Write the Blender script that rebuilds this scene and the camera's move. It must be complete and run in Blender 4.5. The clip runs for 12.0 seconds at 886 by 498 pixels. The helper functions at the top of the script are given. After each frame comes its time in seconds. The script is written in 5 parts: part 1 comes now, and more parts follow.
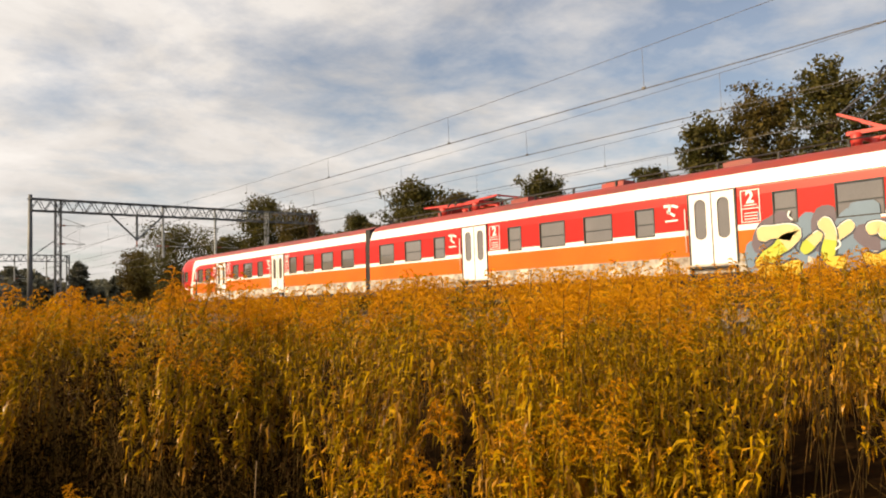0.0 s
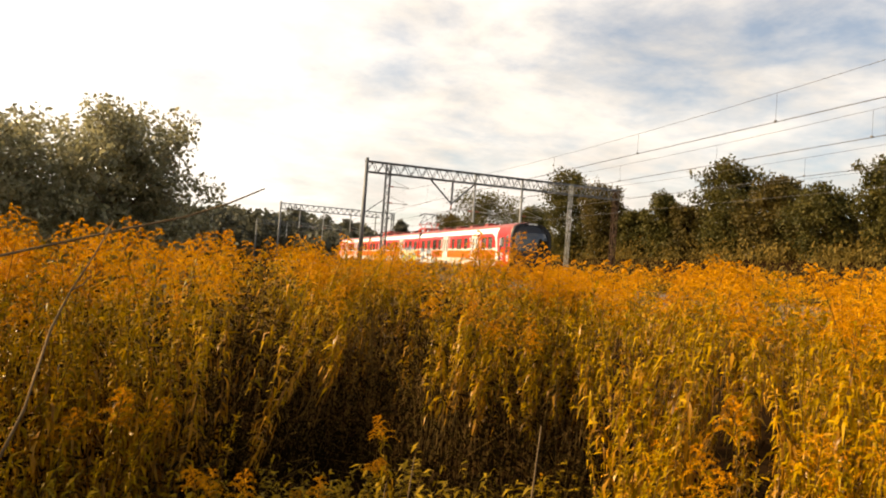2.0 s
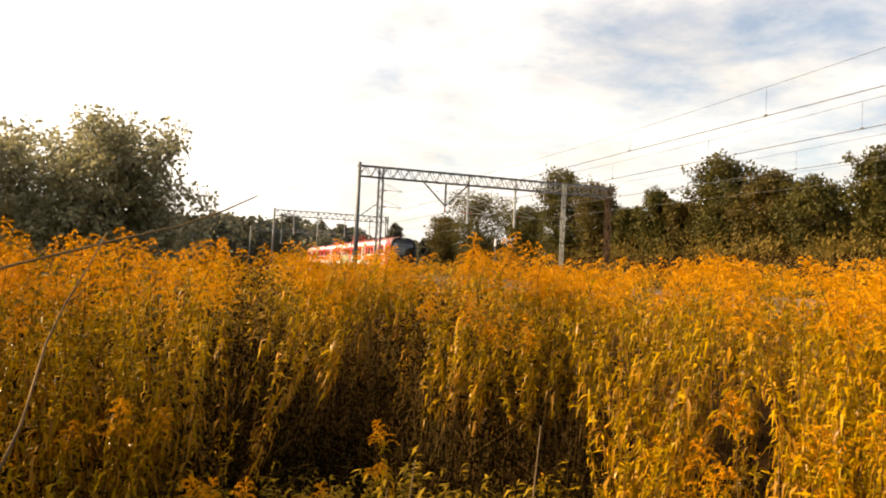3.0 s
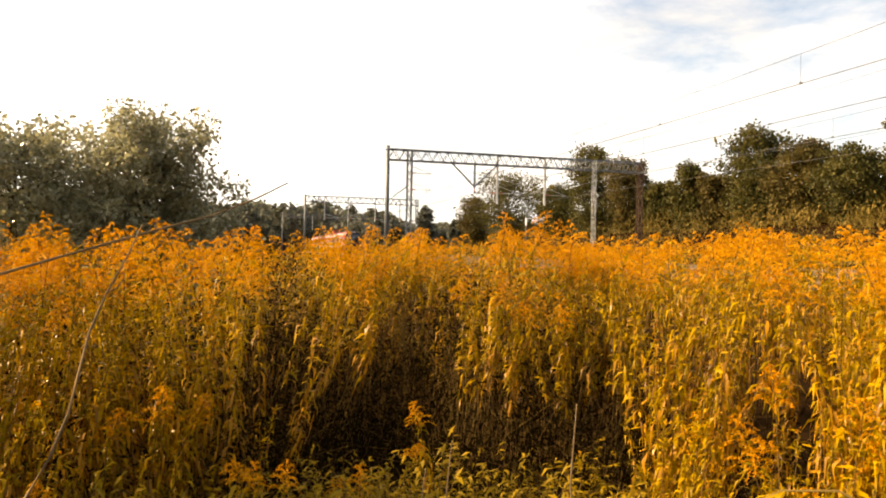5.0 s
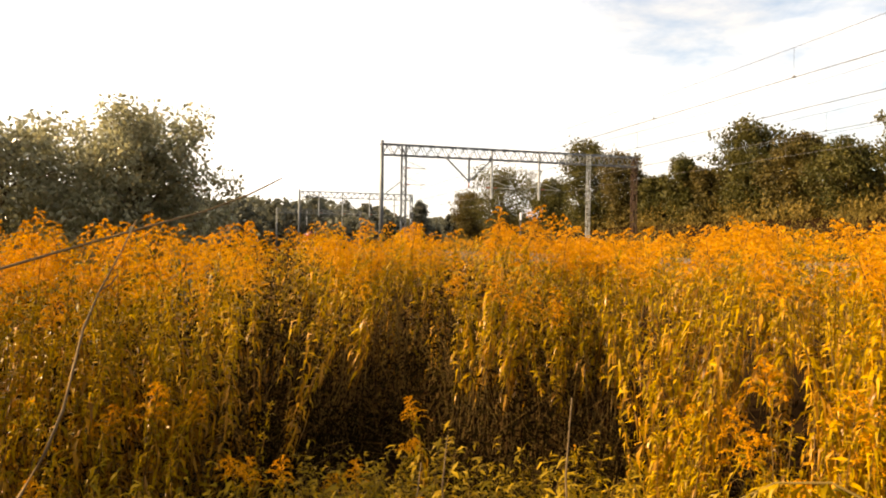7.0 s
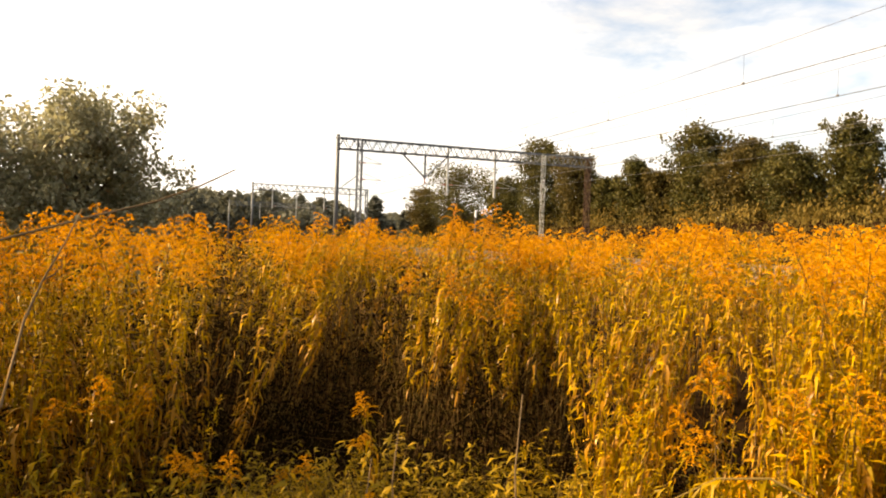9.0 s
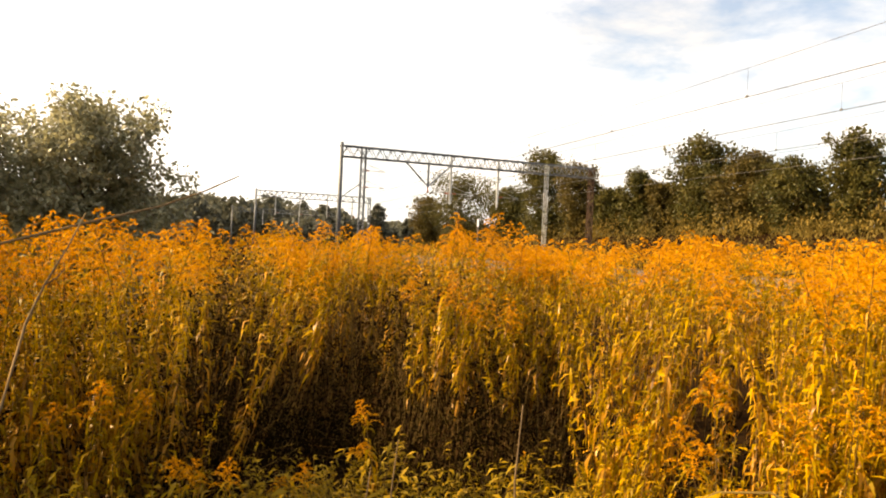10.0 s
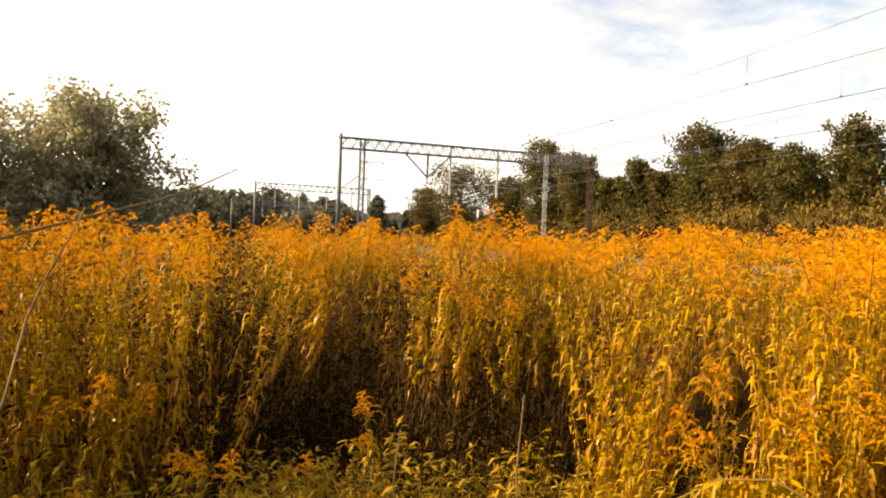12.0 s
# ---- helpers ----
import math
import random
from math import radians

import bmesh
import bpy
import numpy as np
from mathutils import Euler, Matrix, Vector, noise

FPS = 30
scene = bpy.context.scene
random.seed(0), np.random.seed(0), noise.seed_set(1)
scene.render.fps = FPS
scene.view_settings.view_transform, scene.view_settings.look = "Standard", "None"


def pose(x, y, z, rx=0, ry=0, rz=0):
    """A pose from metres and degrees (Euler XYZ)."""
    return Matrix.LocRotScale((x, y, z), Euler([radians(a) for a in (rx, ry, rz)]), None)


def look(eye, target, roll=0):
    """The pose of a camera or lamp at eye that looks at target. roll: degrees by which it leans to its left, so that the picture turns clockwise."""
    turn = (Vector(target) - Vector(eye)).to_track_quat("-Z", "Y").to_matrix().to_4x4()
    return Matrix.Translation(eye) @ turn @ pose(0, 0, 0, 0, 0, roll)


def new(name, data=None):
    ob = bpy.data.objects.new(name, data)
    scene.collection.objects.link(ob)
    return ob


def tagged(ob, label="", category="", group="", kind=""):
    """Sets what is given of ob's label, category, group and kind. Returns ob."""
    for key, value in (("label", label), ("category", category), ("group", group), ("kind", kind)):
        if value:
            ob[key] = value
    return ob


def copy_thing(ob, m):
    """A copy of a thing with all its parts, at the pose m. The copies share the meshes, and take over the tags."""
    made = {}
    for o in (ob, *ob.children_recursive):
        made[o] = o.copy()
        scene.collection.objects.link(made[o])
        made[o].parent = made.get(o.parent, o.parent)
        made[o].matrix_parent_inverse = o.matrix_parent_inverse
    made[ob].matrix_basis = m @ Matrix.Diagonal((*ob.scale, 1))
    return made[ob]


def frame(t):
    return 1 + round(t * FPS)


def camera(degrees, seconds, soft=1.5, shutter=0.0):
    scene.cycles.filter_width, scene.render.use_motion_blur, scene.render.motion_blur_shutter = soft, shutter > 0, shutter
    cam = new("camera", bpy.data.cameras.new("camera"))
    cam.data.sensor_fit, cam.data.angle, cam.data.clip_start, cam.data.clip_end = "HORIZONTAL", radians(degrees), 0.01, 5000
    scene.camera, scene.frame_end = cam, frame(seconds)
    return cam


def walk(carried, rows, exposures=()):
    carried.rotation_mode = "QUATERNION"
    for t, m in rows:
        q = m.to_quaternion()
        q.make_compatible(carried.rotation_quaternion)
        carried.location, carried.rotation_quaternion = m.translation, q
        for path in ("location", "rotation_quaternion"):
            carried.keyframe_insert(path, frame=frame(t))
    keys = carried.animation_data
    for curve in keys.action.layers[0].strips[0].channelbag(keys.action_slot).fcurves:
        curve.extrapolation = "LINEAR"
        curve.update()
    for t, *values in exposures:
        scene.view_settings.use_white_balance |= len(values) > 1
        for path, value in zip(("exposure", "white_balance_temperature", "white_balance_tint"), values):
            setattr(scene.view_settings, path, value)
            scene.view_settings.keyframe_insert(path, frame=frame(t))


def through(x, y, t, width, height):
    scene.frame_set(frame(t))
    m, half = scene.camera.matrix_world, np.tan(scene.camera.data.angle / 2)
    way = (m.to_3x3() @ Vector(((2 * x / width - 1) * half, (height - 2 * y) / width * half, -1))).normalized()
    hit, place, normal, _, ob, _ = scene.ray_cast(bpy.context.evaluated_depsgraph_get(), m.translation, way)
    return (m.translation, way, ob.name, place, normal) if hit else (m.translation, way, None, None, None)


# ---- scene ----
LENS = 61.60
PATH = [  # seconds, heading right of the track, tilt up, roll (degrees)
    (0.0, 40.03, 4.01, -1.87),
    (0.5, 29.01, 4.73, 1.18),
    (1.0, 25.25, 3.29, 3.05),
    (1.5, 21.23, 3.42, 5.16),
    (2.0, 17.22, 1.56, 4.34),
    (2.5, 17.57, 1.34, 3.05),
    (3.0, 17.60, 1.76, 2.81),
    (3.2, 17.13, 1.09, 2.99),
    (4.8, 16.24, 0.67, 1.51),
    (5.0, 15.26, 0.25, 1.12),
    (5.5, 16.22, -0.86, 2.20),
    (6.0, 14.25, -0.85, 0.90),
    (6.5, 14.93, -0.15, 1.16),
    (7.0, 15.68, -0.14, 0.89),
    (9.0, 19.19, -0.34, 1.99),
    (9.5, 19.58, 0.08, 2.74),
    (10.0, 18.99, 0.33, 2.73),
    (10.5, 18.93, 0.11, 2.53),
    (11.0, 18.94, -0.09, 2.49),
    (11.5, 19.09, -0.18, 2.27),
    (12.0, 19.02, -0.37, 2.20),
]
EYE = (0.0, 0.0, 1.55)
RAIL = 1.10           # height of the rails
TRACKS = (15.0, 18.52, 22.8, 27.0)


def facing(az, up, roll):
    """Camera pose at the eye, heading az degrees right of +y, tilted up."""
    a, e = radians(az), radians(up)
    d = Vector((math.sin(a) * math.cos(e), math.cos(a) * math.cos(e), math.sin(e)))
    return look(EYE, Vector(EYE) + d, roll)


cam = camera(LENS, 12.0, soft=1.95)
walk(cam, [(t, facing(a, e, r)) for t, a, e, r in PATH],
     [(0.0, 0.52, 6800, 12), (0.5, 0.58, 7200, 12), (1.0, 0.7, 7300, 12), (2.0, 0.95, 7300, 12), (3.0, 1.18, 7300, 12), (5.0, 1.42, 7400, 12), (12.0, 1.48, 7400, 12)])

# ---- world and sun ----
SUN_AZ, SUN_EL = -69.0, 30.0
sd = Vector((math.sin(radians(SUN_AZ)) * math.cos(radians(SUN_EL)), math.cos(radians(SUN_AZ)) * math.cos(radians(SUN_EL)), math.sin(radians(SUN_EL))))


def sky():
    w = bpy.data.worlds.new("sky")
    scene.world = w
    w.use_nodes = True
    nt = w.node_tree
    N, L = nt.nodes, nt.links
    bg = N["Background"]
    bg.inputs[1].default_value = 0.09
    st = N.new("ShaderNodeTexSky")
    st.sky_type, st.sun_disc = "NISHITA", False
    st.sun_elevation, st.sun_rotation = radians(SUN_EL), radians(SUN_AZ % 360)
    st.dust_density = 1.5
    tc = N.new("ShaderNodeTexCoord")
    sep = N.new("ShaderNodeSeparateXYZ")
    L.new(tc.outputs["Generated"], sep.inputs[0])

    def m(op, a, b=None):
        n = N.new("ShaderNodeMath")
        n.operation = op
        for i, v in enumerate((a, b)):
            if v is None:
                continue
            if isinstance(v, (int, float)):
                n.inputs[i].default_value = v
            else:
                L.new(v, n.inputs[i])
        return n.outputs[0]
    z = m("ADD", m("MAXIMUM", sep.outputs[2], 0.0), 0.16)
    com = N.new("ShaderNodeCombineXYZ")
    L.new(m("DIVIDE", sep.outputs[0], z), com.inputs[0])
    L.new(m("DIVIDE", sep.outputs[1], z), com.inputs[1])

    def nz(scale, detail, rough, dist=0.0):
        n = N.new("ShaderNodeTexNoise")
        n.inputs["Scale"].default_value, n.inputs["Detail"].default_value = scale, detail
        n.inputs["Roughness"].default_value, n.inputs["Distortion"].default_value = rough, dist
        L.new(com.outputs[0], n.inputs["Vector"])
        return n.outputs[0]
    cover = N.new("ShaderNodeMapRange")
    cover.inputs[1].default_value, cover.inputs[2].default_value = 0.39, 0.6
    cover.inputs[3].default_value = 0.16
    # the cover is thicker on the sunward side
    dot = N.new("ShaderNodeVectorMath")
    dot.operation = "DOT_PRODUCT"
    L.new(tc.outputs["Generated"], dot.inputs[0])
    dot.inputs[1].default_value = sd
    d = dot.outputs["Value"]
    big = m("ADD", m("MULTIPLY", nz(0.9, 7, 0.62, 0.4), 0.55), m("MULTIPLY", nz(3.2, 6, 0.6, 0.2), 0.45))
    # and thins out overhead
    thin = m("MULTIPLY", m("MAXIMUM", m("SUBTRACT", sep.outputs[2], 0.42), 0.0), 0.6)
    L.new(m("SUBTRACT", m("ADD", big, m("MULTIPLY", m("ADD", d, 0.22), 0.22)), thin), cover.inputs[0])
    shade = N.new("ShaderNodeMapRange")
    shade.inputs[1].default_value, shade.inputs[2].default_value = 0.35, 0.65
    shade.inputs[3].default_value, shade.inputs[4].default_value = 5.0, 6.6
    L.new(nz(2.0, 6, 0.6, 0.3), shade.inputs[0])
    glow = m("ADD", 1.0, m("MULTIPLY", m("POWER", m("MAXIMUM", d, 0.0), 2.0), 1.8))
    col = N.new("ShaderNodeVectorMath")
    col.operation = "SCALE"
    col.inputs[0].default_value = (1.0, 0.97, 0.93)
    L.new(m("MULTIPLY", shade.outputs[0], glow), col.inputs["Scale"])
    mix = N.new("ShaderNodeMix")
    mix.data_type = "RGBA"
    L.new(cover.outputs[0], mix.inputs[0])
    L.new(st.outputs[0], mix.inputs[6])
    L.new(col.outputs[0], mix.inputs[7])
    L.new(mix.outputs[2], bg.inputs[0])


sky()
sun = new("sun", bpy.data.lights.new("sun", "SUN"))
sun.data.energy, sun.data.angle, sun.data.color = 5.0, radians(0.6), (1.0, 0.76, 0.44)
sun.matrix_world = look(sd * 100, (0, 0, 0))


# ---- materials ----
def mat(name, color, rough=0.6, metal=0.0, var=0.15, scale=3.0, bump=0.0, fine=40.0, dirt=None, coat=0.0, spec=0.5):
    """Principled surface with variation at two scales."""
    m = bpy.data.materials.new(name)
    m.use_nodes = True
    nt = m.node_tree
    N, L = nt.nodes, nt.links
    b = N["Principled BSDF"]
    b.inputs["Roughness"].default_value, b.inputs["Metallic"].default_value = rough, metal
    b.inputs["Coat Weight"].default_value = coat
    b.inputs["Specular IOR Level"].default_value = spec
    tc = N.new("ShaderNodeTexCoord")
    n1, n2 = N.new("ShaderNodeTexNoise"), N.new("ShaderNodeTexNoise")
    for n, s in ((n1, scale), (n2, fine)):
        n.inputs["Scale"].default_value, n.inputs["Detail"].default_value = s, 5
        L.new(tc.outputs["Object"], n.inputs["Vector"])
    add = N.new("ShaderNodeMath")
    add.operation = "MULTIPLY_ADD"
    L.new(n2.outputs[0], add.inputs[0])
    add.inputs[1].default_value = 0.45
    L.new(n1.outputs[0], add.inputs[2])
    r = N.new("ShaderNodeMapRange")
    r.inputs[1].default_value, r.inputs[2].default_value = 0.45, 1.0
    L.new(add.outputs[0], r.inputs[0])
    mx = N.new("ShaderNodeMix")
    mx.data_type = "RGBA"
    lo = dirt or tuple(c * (1 - var) for c in color)
    mx.inputs[6].default_value, mx.inputs[7].default_value = (*lo, 1), (*[min(1, c * (1 + var * 0.5)) for c in color], 1)
    L.new(r.outputs[0], mx.inputs[0])
    L.new(mx.outputs[2], b.inputs["Base Color"])
    if bump:
        bp = N.new("ShaderNodeBump")
        bp.inputs["Strength"].default_value, bp.inputs["Distance"].default_value = bump, 0.02
        L.new(add.outputs[0], bp.inputs["Height"])
        L.new(bp.outputs[0], b.inputs["Normal"])
    return m


def leafy(name, c1, c2, through=0.45, rough=0.5, patch=0.5, gloss=0.12, skew=1.0):
    """Thin leaf that lets light through; every leaf has its own tint, and stands of plants differ."""
    m = bpy.data.materials.new(name)
    m.use_nodes = True
    nt = m.node_tree
    N, L = nt.nodes, nt.links
    b = N["Principled BSDF"]
    b.inputs["Roughness"].default_value = rough
    b.inputs["Specular IOR Level"].default_value = gloss
    g = N.new("ShaderNodeNewGeometry")
    tc = N.new("ShaderNodeTexCoord")
    n1 = N.new("ShaderNodeTexNoise")
    n1.inputs["Scale"].default_value, n1.inputs["Detail"].default_value = patch, 3
    L.new(tc.outputs["Object"], n1.inputs["Vector"])
    a = N.new("ShaderNodeMath")
    a.operation = "MULTIPLY_ADD"
    L.new(g.outputs["Random Per Island"], a.inputs[0])
    a.inputs[1].default_value = 0.7
    s = N.new("ShaderNodeMath")
    s.operation = "MULTIPLY_ADD"
    L.new(n1.outputs[0], s.inputs[0])
    s.inputs[1].default_value, s.inputs[2].default_value = 1.6, -0.65
    L.new(s.outputs[0], a.inputs[2])
    a.use_clamp = True
    pw = N.new("ShaderNodeMath")
    pw.operation = "POWER"
    L.new(a.outputs[0], pw.inputs[0])
    pw.inputs[1].default_value = skew
    mx = N.new("ShaderNodeMix")
    mx.data_type = "RGBA"
    mx.inputs[6].default_value, mx.inputs[7].default_value = (*c1, 1), (*c2, 1)
    L.new(pw.outputs[0], mx.inputs[0])
    L.new(mx.outputs[2], b.inputs["Base Color"])
    tr = N.new("ShaderNodeBsdfTranslucent")
    L.new(mx.outputs[2], tr.inputs[0])
    ms = N.new("ShaderNodeMixShader")
    ms.inputs[0].default_value = through
    L.new(b.outputs[0], ms.inputs[1])
    L.new(tr.outputs[0], ms.inputs[2])
    L.new(ms.outputs[0], N["Material Output"].inputs[0])
    return m


M_RED = mat("red_paint", (0.42, 0.011, 0.005), 0.35, var=0.2, scale=0.6, spec=0.25, bump=0.02)
M_ORANGE = mat("orange_paint", (0.54, 0.115, 0.005), 0.35, var=0.18, scale=0.7, spec=0.25, bump=0.02)
M_WHITE = mat("white_paint", (0.8, 0.78, 0.74), 0.22, var=0.1, scale=0.8, coat=0.6)
M_DIRTY = mat("dirty_white_paint", (0.6, 0.55, 0.47), 0.5, scale=2.6, fine=9.0, dirt=(0.1, 0.06, 0.035))
M_ROOF = mat("roof_red_paint", (0.3, 0.03, 0.018), 0.5, scale=1.0, dirt=(0.14, 0.04, 0.03))
M_DARK = mat("dark_underframe", (0.035, 0.032, 0.03), 0.7, var=0.4)
M_RUBBER = mat("black_rubber", (0.02, 0.02, 0.02), 0.6)
M_GLASS = mat("tinted_glass", (0.12, 0.105, 0.09), 0.14, var=0.25, scale=0.5, coat=1.0)
M_SCREEN = mat("dark_windscreen", (0.015, 0.016, 0.018), 0.06, var=0.2, coat=1.0)
M_MASK = mat("black_mask_paint", (0.014, 0.013, 0.014), 0.45, var=0.3)
M_PANTO = mat("pantograph_red", (0.45, 0.03, 0.02), 0.45)
M_BLACKMETAL = mat("black_metal", (0.03, 0.03, 0.035), 0.4, 0.6)
M_CERAM = mat("insulator_ceramic", (0.35, 0.12, 0.07), 0.2)
M_STEEL = mat("painted_steel", (0.10, 0.11, 0.12), 0.55, 0.2, var=0.3, scale=1.2, dirt=(0.06, 0.06, 0.06))
M_RUSTY = mat("rusty_steel", (0.07, 0.045, 0.033), 0.75, 0.2, var=0.4, spec=0.0)
M_LIGHTSTEEL = mat("galvanised_steel", (0.42, 0.41, 0.37), 0.45, 0.5, var=0.25)
M_WIRE = mat("copper_wire", (0.09, 0.085, 0.08), 0.5, 0.5)
M_RAIL = mat("rail_steel", (0.22, 0.17, 0.14), 0.4, 0.8)
M_SLEEPER = mat("concrete_sleeper", (0.15, 0.13, 0.11), 0.85, spec=0.0)
M_BALLAST = mat("ballast", (0.085, 0.06, 0.042), 0.9, scale=6.0, fine=60.0, bump=0.8, dirt=(0.045, 0.03, 0.02), spec=0.0)
# earth and litter; shade between the stalks is put into its dark colour
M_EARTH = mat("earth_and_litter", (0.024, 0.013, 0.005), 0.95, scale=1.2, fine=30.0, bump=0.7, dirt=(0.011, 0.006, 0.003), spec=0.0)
M_BARK = mat("bark", (0.11, 0.085, 0.06), 0.9, scale=6.0, bump=0.5, var=0.4, spec=0.0)
M_TWIG = mat("dry_twig", (0.17, 0.115, 0.06), 0.8, scale=9.0, var=0.35, spec=0.0)
M_STEM = mat("plant_stem", (0.13, 0.09, 0.025), 0.6, scale=2.0, dirt=(0.08, 0.038, 0.016), spec=0.0)
M_G_LEAF = leafy("goldenrod_leaf", (0.5, 0.285, 0.005), (0.11, 0.078, 0.002), 0.32, 0.36, gloss=0.05)
M_G_DRY = leafy("goldenrod_dry_leaf", (0.6, 0.29, 0.01), (0.08, 0.032, 0.003), 0.2, 0.33, gloss=0.15, skew=0.65)
M_PLUME = leafy("goldenrod_plume", (0.72, 0.35, 0.004), (0.42, 0.155, 0.002), 0.36, 0.7)
M_WEED = leafy("weed_leaf", (0.46, 0.28, 0.008), (0.13, 0.095, 0.005), 0.4, 0.5)
# near-black leaf colour that stands in for the deep shade of the hollow
M_SHADE_LEAF = leafy("shade_dark_undergrowth_leaf", (0.022, 0.014, 0.003), (0.008, 0.005, 0.002), 0.1, 0.8, 2.5, gloss=0.0)
M_GRASSB = leafy("grass_blade", (0.5, 0.31, 0.03), (0.2, 0.14, 0.014), 0.4, 0.5)
M_TREE = leafy("tree_leaf", (0.032, 0.034, 0.008), (0.118, 0.096, 0.022), 0.3, 0.5, 0.25)
M_TREE2 = leafy("hedge_leaf", (0.042, 0.036, 0.009), (0.135, 0.095, 0.023), 0.3, 0.55, 0.25)
# grey-green leaf, its colour raised to stand in for glare over the shrub
M_BUSHL = leafy("bush_leaf_glare_pale", (0.14, 0.135, 0.065), (0.33, 0.31, 0.19), 0.5, 0.3, 0.8, gloss=0.45)
M_BRUSH = leafy("brush_leaf", (0.09, 0.068, 0.014), (0.23, 0.15, 0.03), 0.3, 0.7, 0.15)
# paler, greyer foliage: aerial haze is mixed into the leaf colour
M_FAR_HAZED = leafy("far_leaf_haze_tint", (0.075, 0.078, 0.055), (0.115, 0.112, 0.078), 0.3, 0.6, 0.05)


# ---- mesh helpers ----
def part(name, bm, material, parent=None, label=""):
    me = bpy.data.meshes.new(name)
    bm.to_mesh(me)
    bm.free()
    for m in (material if isinstance(material, (list, tuple)) else [material]):
        me.materials.append(m)
    ob = new(name, me)
    ob.parent = parent
    if label:
        tagged(ob, label)
    return ob


def quads(name, V, Q, mats, idx=None, parent=None, smooth=False):
    """A mesh of quads from arrays."""
    V, Q = np.asarray(V, np.float32), np.asarray(Q, np.int32)
    me = bpy.data.meshes.new(name)
    me.vertices.add(len(V))
    me.vertices.foreach_set("co", V.ravel())
    me.loops.add(Q.size)
    me.loops.foreach_set("vertex_index", Q.ravel())
    me.polygons.add(len(Q))
    me.polygons.foreach_set("loop_start", np.arange(0, Q.size, 4, dtype=np.int32))
    if idx is not None:
        me.polygons.foreach_set("material_index", np.asarray(idx, np.int32))
    if smooth:
        me.polygons.foreach_set("use_smooth", np.ones(len(Q), bool))
    for m in mats:
        me.materials.append(m)
    me.update(calc_edges=True)
    me.validate()
    ob = new(name, me)
    ob.parent = parent
    return ob


def bar(bm, p, q, w, h=None, mi=0):
    """A square bar from p to q."""
    p, q = Vector(p), Vector(q)
    h = h or w
    d = (q - p).normalized()
    s = d.cross(Vector((0, 0, 1)))
    s = Vector((1, 0, 0)) if s.length < 1e-3 else s.normalized()
    u = s.cross(d)
    vs = [bm.verts.new(c + s * (a * w / 2) + u * (b * h / 2)) for c in (p, q) for a, b in ((-1, -1), (1, -1), (1, 1), (-1, 1))]
    for f in ((0, 1, 2, 3), (7, 6, 5, 4), (0, 4, 5, 1), (1, 5, 6, 2), (2, 6, 7, 3), (3, 7, 4, 0)):
        bm.faces.new([vs[i] for i in f]).material_index = mi
    return bm


def box(bm, x0, x1, y0, y1, z0, z1, mi=0):
    vs = [bm.verts.new((x, y, z)) for z in (z0, z1) for x, y in ((x0, y0), (x1, y0), (x1, y1), (x0, y1))]
    for f in ((3, 2, 1, 0), (4, 5, 6, 7), (0, 1, 5, 4), (1, 2, 6, 5), (2, 3, 7, 6), (3, 0, 4, 7)):
        bm.faces.new([vs[i] for i in f]).material_index = mi
    return bm


def tube(bm, pts, radii, n=6):
    """A round tapered tube along points."""
    rings = []
    for i, p in enumerate(pts):
        p = Vector(p)
        d = (Vector(pts[min(i + 1, len(pts) - 1)]) - Vector(pts[max(i - 1, 0)])).normalized()
        s = d.cross(Vector((0.3, 0.2, 1)) if abs(d.z) < 0.9 else Vector((1, 0, 0))).normalized()
        u = d.cross(s)
        rings.append([bm.verts.new(p + (s * math.cos(2 * math.pi * k / n) + u * math.sin(2 * math.pi * k / n)) * radii[i]) for k in range(n)])
    for a, b in zip(rings, rings[1:]):
        for k in range(n):
            bm.faces.new((a[k], a[(k + 1) % n], b[(k + 1) % n], b[k])).smooth = True
    bm.faces.new(rings[-1])
    bm.faces.new(rings[0][::-1])
    return bm


def empty(name, at, label, category, group=""):
    ob = new(name)
    ob.empty_display_size = 0.2
    ob.location = at
    return tagged(ob, label, category, group)


# ---- ground ----
def ground_z(x, y):
    x, y = np.asarray(x, float), np.asarray(y, float)
    z = np.interp(x, [-2500, 3, 10.8, 12.4, 30.5, 32.5, 37, 44, 60, 2500], [0, 0, 0.24, 0.72, 0.72, 0.9, 3.6, 4.6, 4.6, 4.6])
    fade = np.interp(y, [-2500, 95, 170, 2500], [1, 1, 0, 0])
    z = np.where(x > 31, 0.72 + (z - 0.72) * fade, z)
    bump = 0.05 * np.sin(x * 1.7 + 0.6 * y) * np.sin(y * 1.3 - x * 0.4) * (np.abs(x) < 11) * (np.hypot(x, y) > 1.5)
    return z + bump


def ground():
    xs = np.unique(np.concatenate([np.array([-2500, -800, -300, -120, -60, -40, -30, -22]), np.arange(-16, 12.5, 0.5), np.arange(12.4, 48, 1.0), np.array([55, 70, 100, 200, 500, 1200, 2500])]))
    ys = np.unique(np.concatenate([np.array([-2500, -600, -150, -60, -30, -16]), np.arange(-10, 24, 0.5), np.arange(24, 130, 3.0), np.array([140, 170, 220, 300, 500, 900, 1600, 2500])]))
    X, Y = np.meshgrid(xs, ys)
    V = np.stack([X, Y, ground_z(X, Y)], -1).reshape(-1, 3)
    n = len(xs)
    i, j = np.meshgrid(np.arange(len(ys) - 1), np.arange(n - 1), indexing="ij")
    a = (i * n + j).ravel()
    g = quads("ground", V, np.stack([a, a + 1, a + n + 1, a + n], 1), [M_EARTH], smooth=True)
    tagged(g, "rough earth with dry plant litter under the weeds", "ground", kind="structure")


ground()


